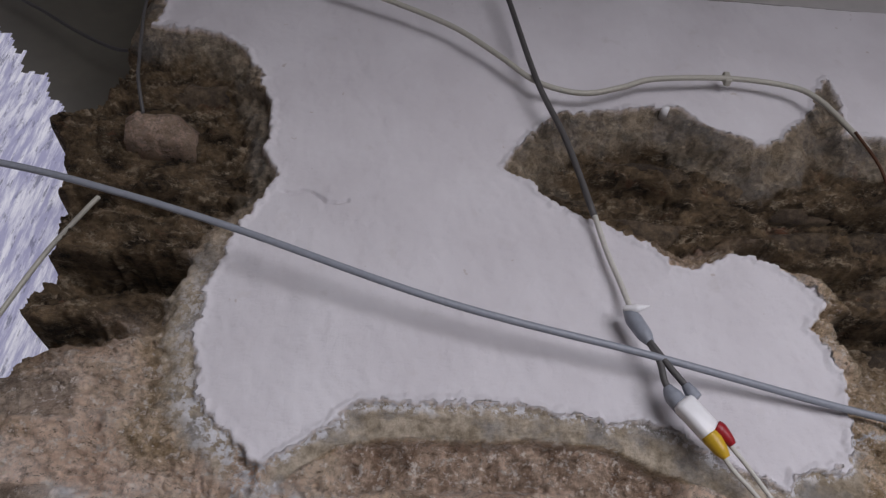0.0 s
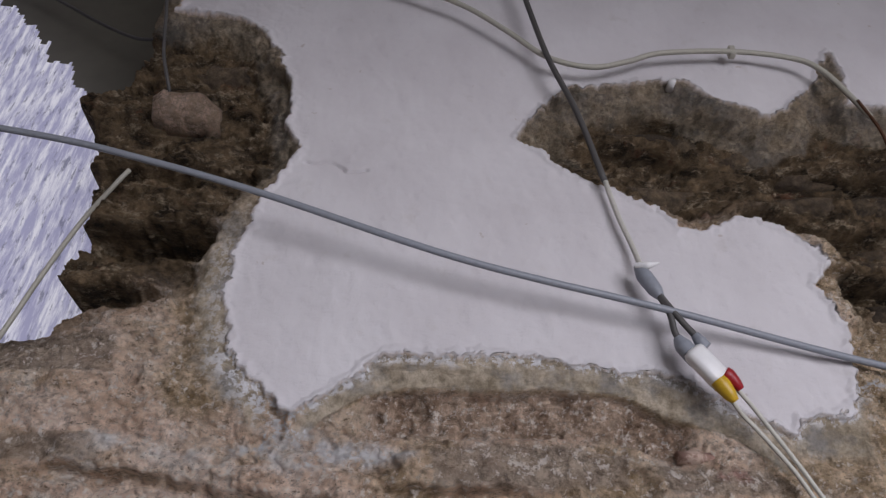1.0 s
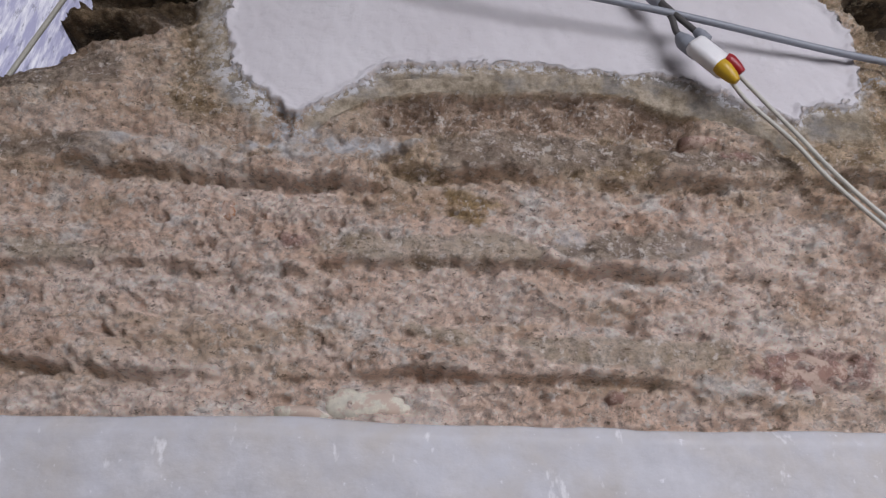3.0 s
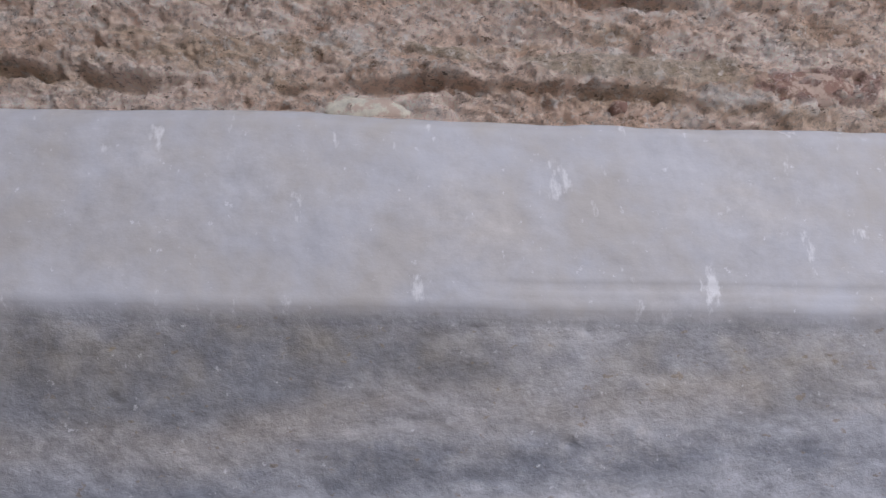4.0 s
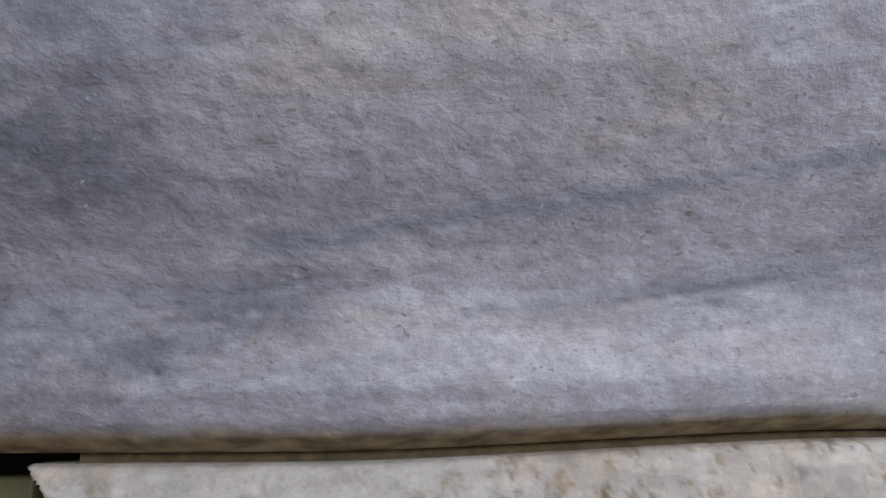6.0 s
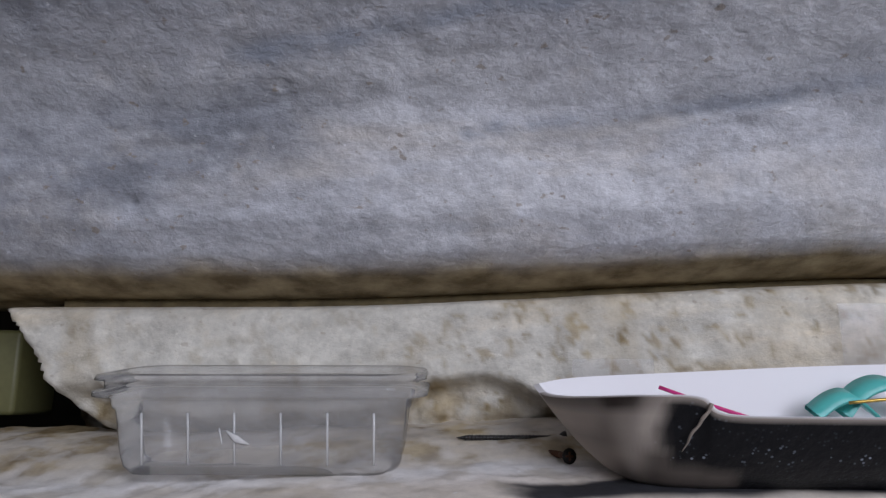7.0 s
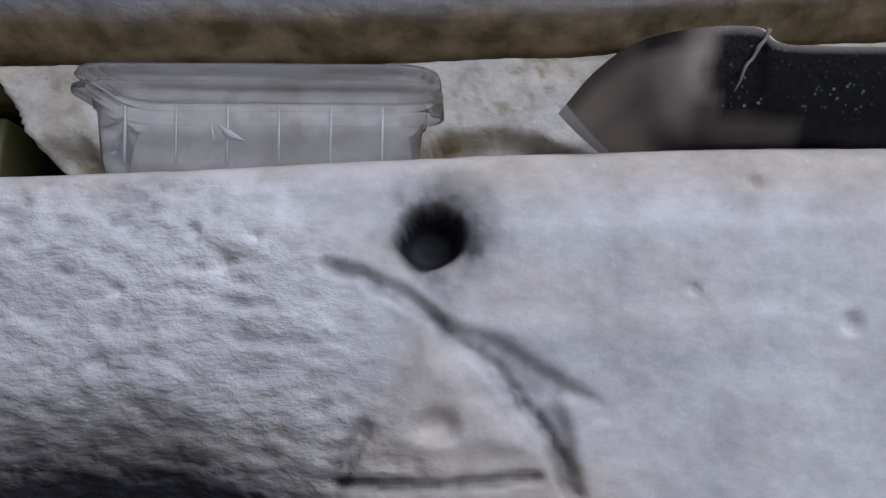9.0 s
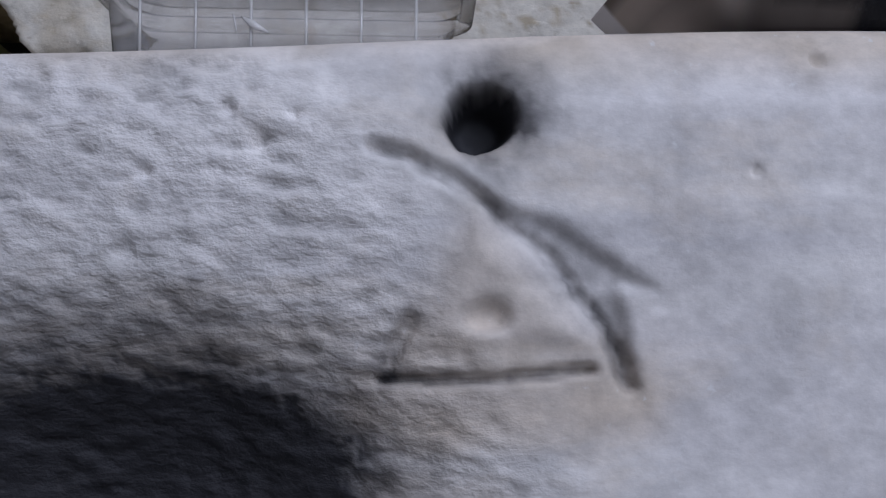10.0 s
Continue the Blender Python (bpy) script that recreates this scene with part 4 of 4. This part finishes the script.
vpart("tape_end", tube([(0.249, 0.675, 2.430), (0.262, 0.67, 2.428), (0.276, 0.668, 2.431)], [0.003, 0.005, 0.001]), WHITE_PLASTIC, "frayed white tape")
vpart("branch", tube([(0.270, 0.672, 2.392), (0.279, 0.67, 2.366), (0.281, 0.67, 2.345), (0.285, 0.67, 2.335)], 0.0036), DARK_CABLE)
vpart("branch", tube([(0.270, 0.671, 2.392), (0.287, 0.667, 2.360), (0.303, 0.665, 2.335)], 0.0036), DARK_CABLE)
vpart("plug", tube([(0.283, 0.67, 2.338), (0.288, 0.67, 2.328), (0.298, 0.668, 2.312), (0.304, 0.668, 2.304)], [0.005, 0.0095, 0.0095, 0.007]), GREY_CABLE, "grey moulded plug")
vpart("plug", tube([(0.301, 0.665, 2.339), (0.305, 0.664, 2.331), (0.310, 0.663, 2.324)], [0.005, 0.007, 0.006]), GREY_CABLE, "grey ribbed plug")
body = box(0.024, 0.018, 0.052, 0.006)
bmesh.ops.transform(body, matrix=Matrix.Translation((0.309, 0.664, 2.301)) @ Euler((0, radians(-38), 0)).to_matrix().to_4x4(), verts=body.verts)
vpart("coupler", body, WHITE_PLASTIC, "white taped coupler")
vpart("yellow_plug", tube([(0.314, 0.660, 2.286), (0.318, 0.660, 2.280), (0.324, 0.660, 2.270), (0.328, 0.660, 2.264)], [0.0085, 0.009, 0.007, 0.004]), YELLOW, "yellow plug")
vpart("red_plug", tube([(0.322, 0.660, 2.294), (0.326, 0.660, 2.291), (0.333, 0.661, 2.283), (0.337, 0.662, 2.278)], [0.0075, 0.008, 0.006, 0.004]), RED, "red plug")
vpart("white_lead", tube([(0.327, 0.668, 2.270), (0.341, 0.676, 2.255), (0.356, 0.680, 2.240), (0.382, 0.680, 2.203), (0.402, 0.680, 2.166), (0.424, 0.680, 2.133), (0.45, 0.680, 2.098), (0.50, 0.682, 2.03), (0.56, 0.682, 1.97)], 0.0024), PALE_CABLE, "off-white lead")
vpart("white_lead", tube([(0.336, 0.668, 2.281), (0.352, 0.674, 2.264), (0.364, 0.676, 2.246), (0.387, 0.676, 2.206), (0.406, 0.675, 2.169), (0.428, 0.675, 2.135), (0.454, 0.675, 2.100), (0.505, 0.677, 2.03), (0.565, 0.677, 1.97)], 0.0024), PALE_CABLE, "off-white lead")

clip_ob = part("cable_clip", box(0.010, 0.012, 0.020, 0.002, at=(0.457, 0.708, 2.849)), BEIGE_CABLE)
tagged(clip_ob, "small beige clip nailed over the cable on plaster", "clip")
screw_bm = tube([(0.36, 0.715, 2.787), (0.36, 0.735, 2.787)], [0.005, 0.006], 12, 1)
tagged(part("wall_plug", screw_bm, WHITE_PLASTIC), "small white wall plug set in the brick hollow", "wall plug")


# ---- tub on the ledge ----
def clear_plastic(name, thin):
    k = Mat(name)
    k.colour((0.86, 0.85, 0.84))
    k.set("Roughness", 0.12)
    k.set("Specular IOR Level", 1.0)
    k.bump(k.noise(60, 3), 0.1, 0.002)
    see = k.node("ShaderNodeBsdfTransparent", Color=(0.95, 0.95, 0.96, 1))
    mix = k.t.nodes.new("ShaderNodeMixShader")
    k.link(k.ramp(k.noise(40, 4), (0.3, thin), (0.7, thin * 1.6)), mix.inputs[0])
    k.link(see.outputs[0], mix.inputs[1])
    k.link(k.b.outputs[0], mix.inputs[2])
    shine = k.node("ShaderNodeBsdfGlossy", Roughness=0.13)
    both, edge = k.t.nodes.new("ShaderNodeMixShader"), k.node("ShaderNodeFresnel", IOR=1.16)
    k.link(edge.outputs[0], both.inputs[0])
    k.link(mix.outputs[0], both.inputs[1])
    k.link(shine.outputs[0], both.inputs[2])
    k.link(both.outputs[0], k.out.inputs[0])
    return k.m


CLEAR, CLEAR_RIM, FROSTED = clear_plastic("clear_plastic", 0.15), clear_plastic("clear_plastic_rim", 0.12), clear_plastic("frosted_plastic", 0.42)


def rounded(w, d, r, z, n=6):
    pts = []
    for cx, cy, a0 in ((w / 2 - r, d / 2 - r, 0), (-w / 2 + r, d / 2 - r, 90), (-w / 2 + r, -d / 2 + r, 180), (w / 2 - r, -d / 2 + r, 270)):
        for j in range(n + 1):
            a = radians(a0 + 90 * j / n)
            pts.append((cx + r * math.cos(a), cy + r * math.sin(a), z))
    return pts


def loft(rings, close_bottom=False, close_top=False):
    bm = bmesh.new()
    vs = [[bm.verts.new(p) for p in ring] for ring in rings]
    for a, b in zip(vs, vs[1:]):
        for j in range(len(a)):
            bm.faces.new((a[j], a[(j + 1) % len(a)], b[(j + 1) % len(a)], b[j]))
    if close_bottom:
        bm.faces.new(list(reversed(vs[0])))
    if close_top:
        bm.faces.new(vs[-1])
    return bm


tub_y = 0.945
tub = thing("plastic_tub", (-0.074, tub_y, ledge_z(tub_y) - 0.003))
tub.rotation_euler, tub.scale = (radians(7), 0, radians(1.0)), (1.04, 1, 1.13)
tagged(tub, "clear plastic food tub with its lid on the ledge", "tub")
W, D = 0.164, 0.062
part("tub_body", loft([rounded(W - 0.010, D - 0.012, 0.012, 0.0), rounded(W - 0.003, D - 0.004, 0.015, 0.004), rounded(W, D, 0.016, 0.010), rounded(W + 0.006, D + 0.004, 0.017, 0.034),
                       rounded(W + 0.010, D + 0.006, 0.018, 0.0345), rounded(W + 0.012, D + 0.007, 0.018, 0.040)], close_bottom=True), CLEAR, tub)
lid_rings = [rounded(W + 0.014, D + 0.008, 0.018, 0.0405), rounded(W + 0.030, D + 0.016, 0.019, 0.041), rounded(W + 0.030, D + 0.016, 0.019, 0.0435), rounded(W + 0.018, D + 0.010, 0.018, 0.044),
             rounded(W + 0.018, D + 0.010, 0.018, 0.049), rounded(W + 0.028, D + 0.016, 0.019, 0.0495), rounded(W + 0.026, D + 0.014, 0.019, 0.052), rounded(W + 0.012, D + 0.004, 0.017, 0.053),
             rounded(W, D - 0.006, 0.015, 0.0515)]
part("lid", loft(lid_rings, close_top=True), CLEAR_RIM, tub, "clear stepped lid")
for i in range(6):
    x = -0.064 + 0.0262 * i
    part("rib", tube([(x, -D / 2 + 0.001, 0.006), (x, -D / 2 - 0.0017, 0.033)], 0.0008, 6, 2), FROSTED, tub, "pale moulded rib")

# pale slivers modelled in place of highlights on the dented front
part("crease", tube([(-0.016, -D / 2 - 0.0012, 0.024), (-0.010, -D / 2 - 0.0020, 0.020), (-0.003, -D / 2 - 0.0012, 0.017)], [0.0004, 0.0022, 0.0004], 6, 4), FROSTED, tub, "pale sliver shaped as the glint on a dented crease")
part("crease", tube([(-0.020, -D / 2 - 0.0012, 0.025), (-0.018, -D / 2 - 0.0016, 0.017)], [0.0006, 0.0003], 6, 4), FROSTED, tub, "pale sliver shaped as the glint on a dented crease")

# ---- burnt foam tray ----
def foam_material():
    """White foam, smoked beige and charred black by its masks."""
    k = Mat("burnt_foam")
    c = k.mix(k.mask("smoke"), (0.80, 0.78, 0.80), k.mix(k.noise(30, 4), (0.34, 0.27, 0.21), (0.52, 0.45, 0.385)))
    c = k.mix(k.mask("singe"), c, (0.035, 0.026, 0.022))
    black = k.mix(k.noise(120), (0.004, 0.004, 0.005), (0.014, 0.014, 0.016))
    beads = k.math("MULTIPLY", k.ramp(k.voronoi(330), (0.16, 1.0), (0.30, 0.0)), k.ramp(k.noise(70, 3), (0.46, 0.0), (0.60, 1.0)))
    black = k.mix(k.math("MULTIPLY", beads, k.mask("bead")), black, (0.42, 0.46, 0.55))
    k.colour(k.mix(k.mask("char"), c, black))
    k.set("Roughness", 0.45)
    k.set("Specular IOR Level", 0.3)
    k.bump(k.math("MULTIPLY", k.noise(240, 5), k.mask("char")), 0.5, 0.0015)
    return k.m


RIM_PLAN = [(0.094, 0.956, 1.268), (0.096, 0.925, 1.262), (0.103, 0.888, 1.2600), (0.116, 0.860, 1.2600), (0.138, 0.848, 1.2605), (0.164, 0.845, 1.2595), (0.176, 0.845, 1.2515), (0.22, 0.845, 1.2500), (0.30, 0.846, 1.2500), (0.42, 0.850, 1.252), (0.455, 0.88, 1.258), (0.455, 0.94, 1.278), (0.42, 0.966, 1.282), (0.30, 0.966, 1.280), (0.18, 0.965, 1.275), (0.12, 0.962, 1.272)]
FOOT_PLAN = [(0.134, 0.940), (0.132, 0.925), (0.133, 0.905), (0.140, 0.885), (0.152, 0.877), (0.168, 0.874), (0.180, 0.873), (0.22, 0.873), (0.30, 0.874), (0.38, 0.876), (0.40, 0.89), (0.40, 0.925), (0.38, 0.942), (0.30, 0.944), (0.19, 0.944), (0.15, 0.943)]


def tray_floor(x, y):
    """Height on which the tray's foot stands."""
    return ledge_z(y) + 0.007 + 0.002 * (x > 0.3)


def tray_mesh():
    """The pieces of a foam tray with sloping walls and a thin rolled rim, drawn out to a tip and charred along its front."""
    rim = np.array([tuple(p) for p in smooth_line(RIM_PLAN + RIM_PLAN[:1], 8)])[:-1]
    foot = np.array([tuple(p) for p in smooth_line([(x, y, tray_floor(x, y)) for x, y in FOOT_PLAN] + [(FOOT_PLAN[0][0], FOOT_PLAN[0][1], tray_floor(*FOOT_PLAN[0]))], 8)])[:-1]
    n = len(rim)
    middle = foot.mean(axis=0)
    inward = (middle - rim) * np.array([1, 1, 0])
    inward /= np.linalg.norm(inward, axis=1)[:, None]

    def ring(s, inner):
        out = s ** 0.72
        p = foot * (1 - s) + rim * s
        p[:, :2] = foot[:, :2] * (1 - out) + rim[:, :2] * out
        if inner:
            p = p + inward * 0.0035 + np.array([0, 0, 0.003 * (1 - s)])
        return p
    levels = [(0.0, 0), (0.06, 0), (0.18, 0), (0.34, 0), (0.5, 0), (0.66, 0), (0.8, 0), (0.92, 0), (1.0, 0), (1.0, 1), (0.8, 1), (0.5, 1), (0.2, 1), (0.02, 1)]
    rings = [ring(s, i) + (np.array([0, 0, 0.0012]) if (s, i) == (1.0, 1) else 0) for s, i in levels]
    verts, char, singe, smoke, bead = [], [], [], [], []
    for (s, inner), p in zip(levels, rings):
        x, y, z = p.T
        edge = np.interp(z, [1.222, 1.226, 1.230, 1.240, 1.256, 1.262], [0.185, 0.165, 0.150, 0.143, 0.146, 0.156]) + 0.003 * fbm(x, z, 120, 2, 141)
        face = (y < 0.93) * (1 - inner)
        burnt = step(-0.002, 0.008, x - edge) * face
        verts += p.tolist()
        char += (burnt * (1 if s < 0.99 else 0.25)).tolist()
        foot_band = step(1.237, 1.230, z) * step(0.128, 0.148, x)
        brim = step(0.80, 0.97, np.full(n, s)) * step(0.17, 0.12, x) + 0.55 * step(0.4, 0.75, np.full(n, s)) * step(0.45, 0.15, np.abs(x - 0.128) / 0.03)
        singe += np.clip(face * (0.85 * foot_band + 0.75 * brim + 0.25 * step(0.06, 0.0, np.abs(s - 0.5))), 0, 1).tolist()
        smoke += (face * 0.9).tolist()
        bead += np.clip(face * (0.06 + 1.0 * step(0.0045, 0.001, np.abs(z - 1.2315)) + 0.3 * step(0.19, 0.15, x)), 0, 1).tolist()
    material, made = foam_material(), []
    for name, first, last in (("shell", 0, 8), ("rim", 8, 9), ("lining", 9, 13)):
        faces = [(r * n + j, r * n + (j + 1) % n, (r + 1) * n + (j + 1) % n, (r + 1) * n + j) for r in range(last - first) for j in range(n)]
        if name == "shell":
            faces.append(tuple(reversed(range(n))))
        if name == "lining":
            faces.append(tuple(range((last - first) * n, (last - first + 1) * n)))
        me = bpy.data.meshes.new(name)
        me.from_pydata(verts[first * n:(last + 1) * n], [], faces)
        me.polygons.foreach_set("use_smooth", np.ones(len(me.polygons), bool))
        for key, value in (("char", char), ("singe", singe), ("smoke", smoke), ("bead", bead)):
            me.attributes.new(key, "FLOAT", "POINT").data.foreach_set("value", np.array(value[first * n:(last + 1) * n], dtype=np.float32))
        me.materials.append(material)
        made.append((name, me))
    return made


tray_y = 0.906
tray = thing("foam_tray")
for piece, me in tray_mesh():
    ob = new(piece, me)
    ob.parent = tray
    tagged(ob, {"shell": "charred black and smoked beige outside", "rim": "scorched thin edge", "lining": "clean white inside"}[piece])
tagged(tray, "white foam tray with a charred black front standing on the ledge", "tray")
part("crack", tube([(0.1695, 0.8435, 1.2575), (0.168, 0.8445, 1.2535), (0.1655, 0.8455, 1.2505), (0.1635, 0.8475, 1.2465), (0.1605, 0.849, 1.243), (0.159, 0.852, 1.238), (0.157, 0.855, 1.234)], [0.0011, 0.0008, 0.0010, 0.0007, 0.0008, 0.0005, 0.0002], 6, 4),
     plain("pale_foam_crack", (0.30, 0.25, 0.21), 0.7), tray, "pale crack in the charred foam")


def ribbon(name, points, width, thick, material, label, category):
    """A flat curved strip."""
    line = smooth_line(points, 8)
    bm = bmesh.new()
    prev = None
    for p in line:
        ring = [bm.verts.new(p + Vector(o)) for o in ((0, -width / 2, -width / 5), (0, width / 2, width / 5), (0, width / 2 - thick, width / 5 + thick), (0, -width / 2 - thick, thick - width / 5))]
        if prev:
            for j in range(4):
                bm.faces.new((prev[j], prev[(j + 1) % 4], ring[(j + 1) % 4], ring[j]))
        prev = ring
    bmesh.ops.recalc_face_normals(bm, faces=bm.faces[:])
    return tagged(part(name, bm, material), label, category)


tz = ledge_z(tray_y) + 0.042
ribbon("plastic_loop", [(0.256, 0.925, tz - 0.004), (0.268, 0.925, tz + 0.004), (0.280, 0.926, tz + 0.006), (0.292, 0.927, tz - 0.004)], 0.018, 0.002, TEAL, "curled teal plastic strip lying in the foam tray", "plastic strip")
ribbon("plastic_loop", [(0.276, 0.932, tz - 0.004), (0.288, 0.932, tz + 0.009), (0.305, 0.931, tz + 0.014), (0.325, 0.93, tz + 0.005), (0.334, 0.93, tz - 0.006)], 0.020, 0.002, TEAL, "curled teal plastic strip lying in the foam tray", "plastic strip")
tagged(part("wire_bit", tube([(0.268, 0.905, tz + 0.003), (0.29, 0.902, tz + 0.005), (0.32, 0.905, tz + 0.004)], 0.001, 8, 6), GOLD), "short brass wire lying in the foam tray", "wire")
tagged(part("pink_stick", tube([(0.168, 0.93, tz + 0.012), (0.19, 0.92, tz + 0.003), (0.215, 0.912, tz - 0.006)], 0.0012, 8, 4), PINK), "thin pink plastic stick in the foam tray", "stick")
THIN_FILM = clear_plastic("thin_film", 0.05)
strip = part("clear_strip", box(0.055, 0.0008, 0.012, at=(0.150, 0.975, 1.280)), THIN_FILM, smooth=False)
tagged(strip, "clear plastic offcut leaning on the stone behind the tray", "plastic strip")
strip = part("clear_strip", box(0.05, 0.0008, 0.05, at=(0.335, 0.985, 1.300)), THIN_FILM, smooth=False)
tagged(strip, "clear plastic offcut leaning on the stone behind the tray", "plastic strip")


# ---- two screws ----
def screw(name, length, at, rz, material, label):
    ob = thing(name, at)
    ob.rotation_euler = (0, 0, radians(rz))
    tagged(ob, label, "screw", group="screws on the ledge")
    bm = bmesh.new()
    rings = []
    turns, n = int(length * 0.7 / 0.0022), 10
    steps = turns * 4
    for i in range(steps + 1):
        x = length * 0.72 * i / steps
        r = 0.0017 + (0.0006 if i % 4 == 2 else 0.0)
        r *= min(1.0, 0.15 + x / 0.008)
        rings.append([(x, r * math.cos(2 * math.pi * j / n), r * math.sin(2 * math.pi * j / n)) for j in range(n)])
    for x in (length * 0.73, length * 0.94):
        rings.append([(x, 0.0018 * math.cos(2 * math.pi * j / n), 0.0018 * math.sin(2 * math.pi * j / n)) for j in range(n)])
    vs = [[bm.verts.new(p) for p in ring] for ring in rings]
    for a, b in zip(vs, vs[1:]):
        for j in range(n):
            bm.faces.new((a[j], a[(j + 1) % n], b[(j + 1) % n], b[j]))
    bm.faces.new(list(reversed(vs[0])))
    bm.faces.new(vs[-1])
    bmesh.ops.recalc_face_normals(bm, faces=bm.faces[:])
    part("shank", bm, material, ob)
    head = tube([(length * 0.93, 0, 0), (length * 0.97, 0, 0), (length, 0, 0)], [0.0018, 0.0042, 0.0048], 14, 2)
    h = part("head", head, STEEL, ob)
    part("cross_slot", box(0.0006, 0.0052, 0.0012, at=(length + 0.0001, 0, 0)), RUST, h, smooth=False)
    part("cross_slot", box(0.0006, 0.0012, 0.0052, at=(length + 0.0001, 0, 0)), RUST, h, smooth=False)
    return ob


screw("screw", 0.072, (0.044, 0.968, ledge_z(0.968) + 0.0042), 2, STEEL, "long dark threaded screw lying along the ledge")
screw("screw", 0.040, (0.098, 0.965, ledge_z(0.945) + 0.005), -70, RUST, "rusty screw lying with its head towards the room")

# something olive in the dark gap at the broken end of the band
olive = part("olive_block", box(0.16, 0.06, 0.07, 0.004, at=(-0.40, 1.10, 1.280)), plain("olive_paint", (0.13, 0.125, 0.05), 0.5))
tagged(olive, "olive-painted block standing in the dark gap of the wall", "block")

# ---- single bricks in the bare courses ----
def brick_mesh(name, seed, material):
    """A worn brick, one unit wide, deep and high, with rounded corners and an uneven face."""
    rng = random.Random(seed)
    bm = bmesh.new()
    bmesh.ops.create_cube(bm, size=1)
    bmesh.ops.subdivide_edges(bm, edges=[e for e in bm.edges if abs((e.verts[0].co - e.verts[1].co).x) > 0.5], cuts=6)
    bmesh.ops.subdivide_edges(bm, edges=[e for e in bm.edges if abs((e.verts[0].co - e.verts[1].co).z) > 0.5], cuts=2)
    bite = rng.choice((-1, 1))
    for v in bm.verts:
        ex, ez = max(0, abs(v.co.x) - 0.34) / 0.16, max(0, abs(v.co.z) - 0.16) / 0.34
        if v.co.y < 0:
            v.co.y += 0.16 * ex * ex + 0.20 * ez * ez + (0.22 if v.co.x * bite > 0.3 and v.co.z > 0.1 else 0)
        v.co.z *= 1 - 0.16 * ex
        v.co += Vector((rng.uniform(-0.025, 0.025), rng.uniform(-0.06, 0.06), rng.uniform(-0.08, 0.08)))
    for f in bm.faces:
        f.smooth = True
    me = bpy.data.meshes.new(name)
    bm.to_mesh(me)
    bm.free()
    me.materials.append(material)
    return me


BRICKS = [brick_mesh("brick", 200 + i, BRICK) for i in range(5)]
DARK_BRICKS = [brick_mesh("brick", 300 + i, DARK_BRICK) for i in range(5)]
rng = random.Random(5)


def chip(name, x, z, w, h, proud, material, label, seed):
    """A loose-looking fragment bedded in the mortar."""
    me = brick_mesh(name, seed, material)
    y, _ = wall_at(x, z)
    ob = new(name, me)
    ob.parent = wall
    ob.matrix_basis = pose(x, y - proud + 0.015, z, 0, random.Random(seed).uniform(-5, 5), 0) @ Matrix.Diagonal((w, 0.03, h, 1))
    tagged(ob, label)


chip("stone_chip", -0.030, 1.937, 0.072, 0.024, 0.004, CHIP_PALE, "pale cream stone chip in the lowest joint", 401)
chip("stone_chip", -0.085, 1.930, 0.05, 0.012, 0.006, CHIP_PALE, "pale cream stone chip in the lowest joint", 402)
chip("brick_fragment", -0.178, 2.126, 0.020, 0.022, 0.003, CHIP_ORANGE, "orange brick fragment bedded in pink mortar", 403)
chip("brick_fragment", 0.34, 1.972, 0.09, 0.036, 0.002, CHIP_RED, "reddish brick fragment bedded in pink mortar", 404)
chip("brick_fragment", 0.178, 1.946, 0.016, 0.012, 0.006, CHIP_RED, "small red brick bit in the lowest joint", 407)
chip("brick_fragment", 0.30, 2.217, 0.045, 0.014, 0.006, CHIP_RED, "reddish brick fragment bedded in brown mortar", 408)
# rows of dark brick in the two hollows: first and last station, height of the row
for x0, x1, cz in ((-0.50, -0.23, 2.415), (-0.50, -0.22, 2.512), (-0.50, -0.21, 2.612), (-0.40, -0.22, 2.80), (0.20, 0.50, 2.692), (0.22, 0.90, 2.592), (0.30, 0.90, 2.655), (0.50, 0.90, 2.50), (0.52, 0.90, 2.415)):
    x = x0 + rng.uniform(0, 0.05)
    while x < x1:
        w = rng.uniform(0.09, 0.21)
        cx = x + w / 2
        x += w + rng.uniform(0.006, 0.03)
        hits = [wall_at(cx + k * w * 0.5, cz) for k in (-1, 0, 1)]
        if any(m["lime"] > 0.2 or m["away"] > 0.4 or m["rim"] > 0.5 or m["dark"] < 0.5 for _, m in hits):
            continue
        ob = new("brick", rng.choice(DARK_BRICKS))
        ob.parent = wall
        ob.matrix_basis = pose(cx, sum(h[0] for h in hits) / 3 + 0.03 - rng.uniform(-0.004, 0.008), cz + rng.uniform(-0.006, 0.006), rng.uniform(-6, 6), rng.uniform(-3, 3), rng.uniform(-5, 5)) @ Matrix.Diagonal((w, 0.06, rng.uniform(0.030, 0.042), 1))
ob = new("brick", BRICKS[2])
ob.parent = wall
ob.matrix_basis = pose(-0.340, wall_at(-0.34, 2.69)[0] - 0.004, 2.690, -6, -2, 4) @ Matrix.Diagonal((0.090, 0.07, 0.048, 1))
tagged(ob, "pale tan brick end standing proud of the hollow")
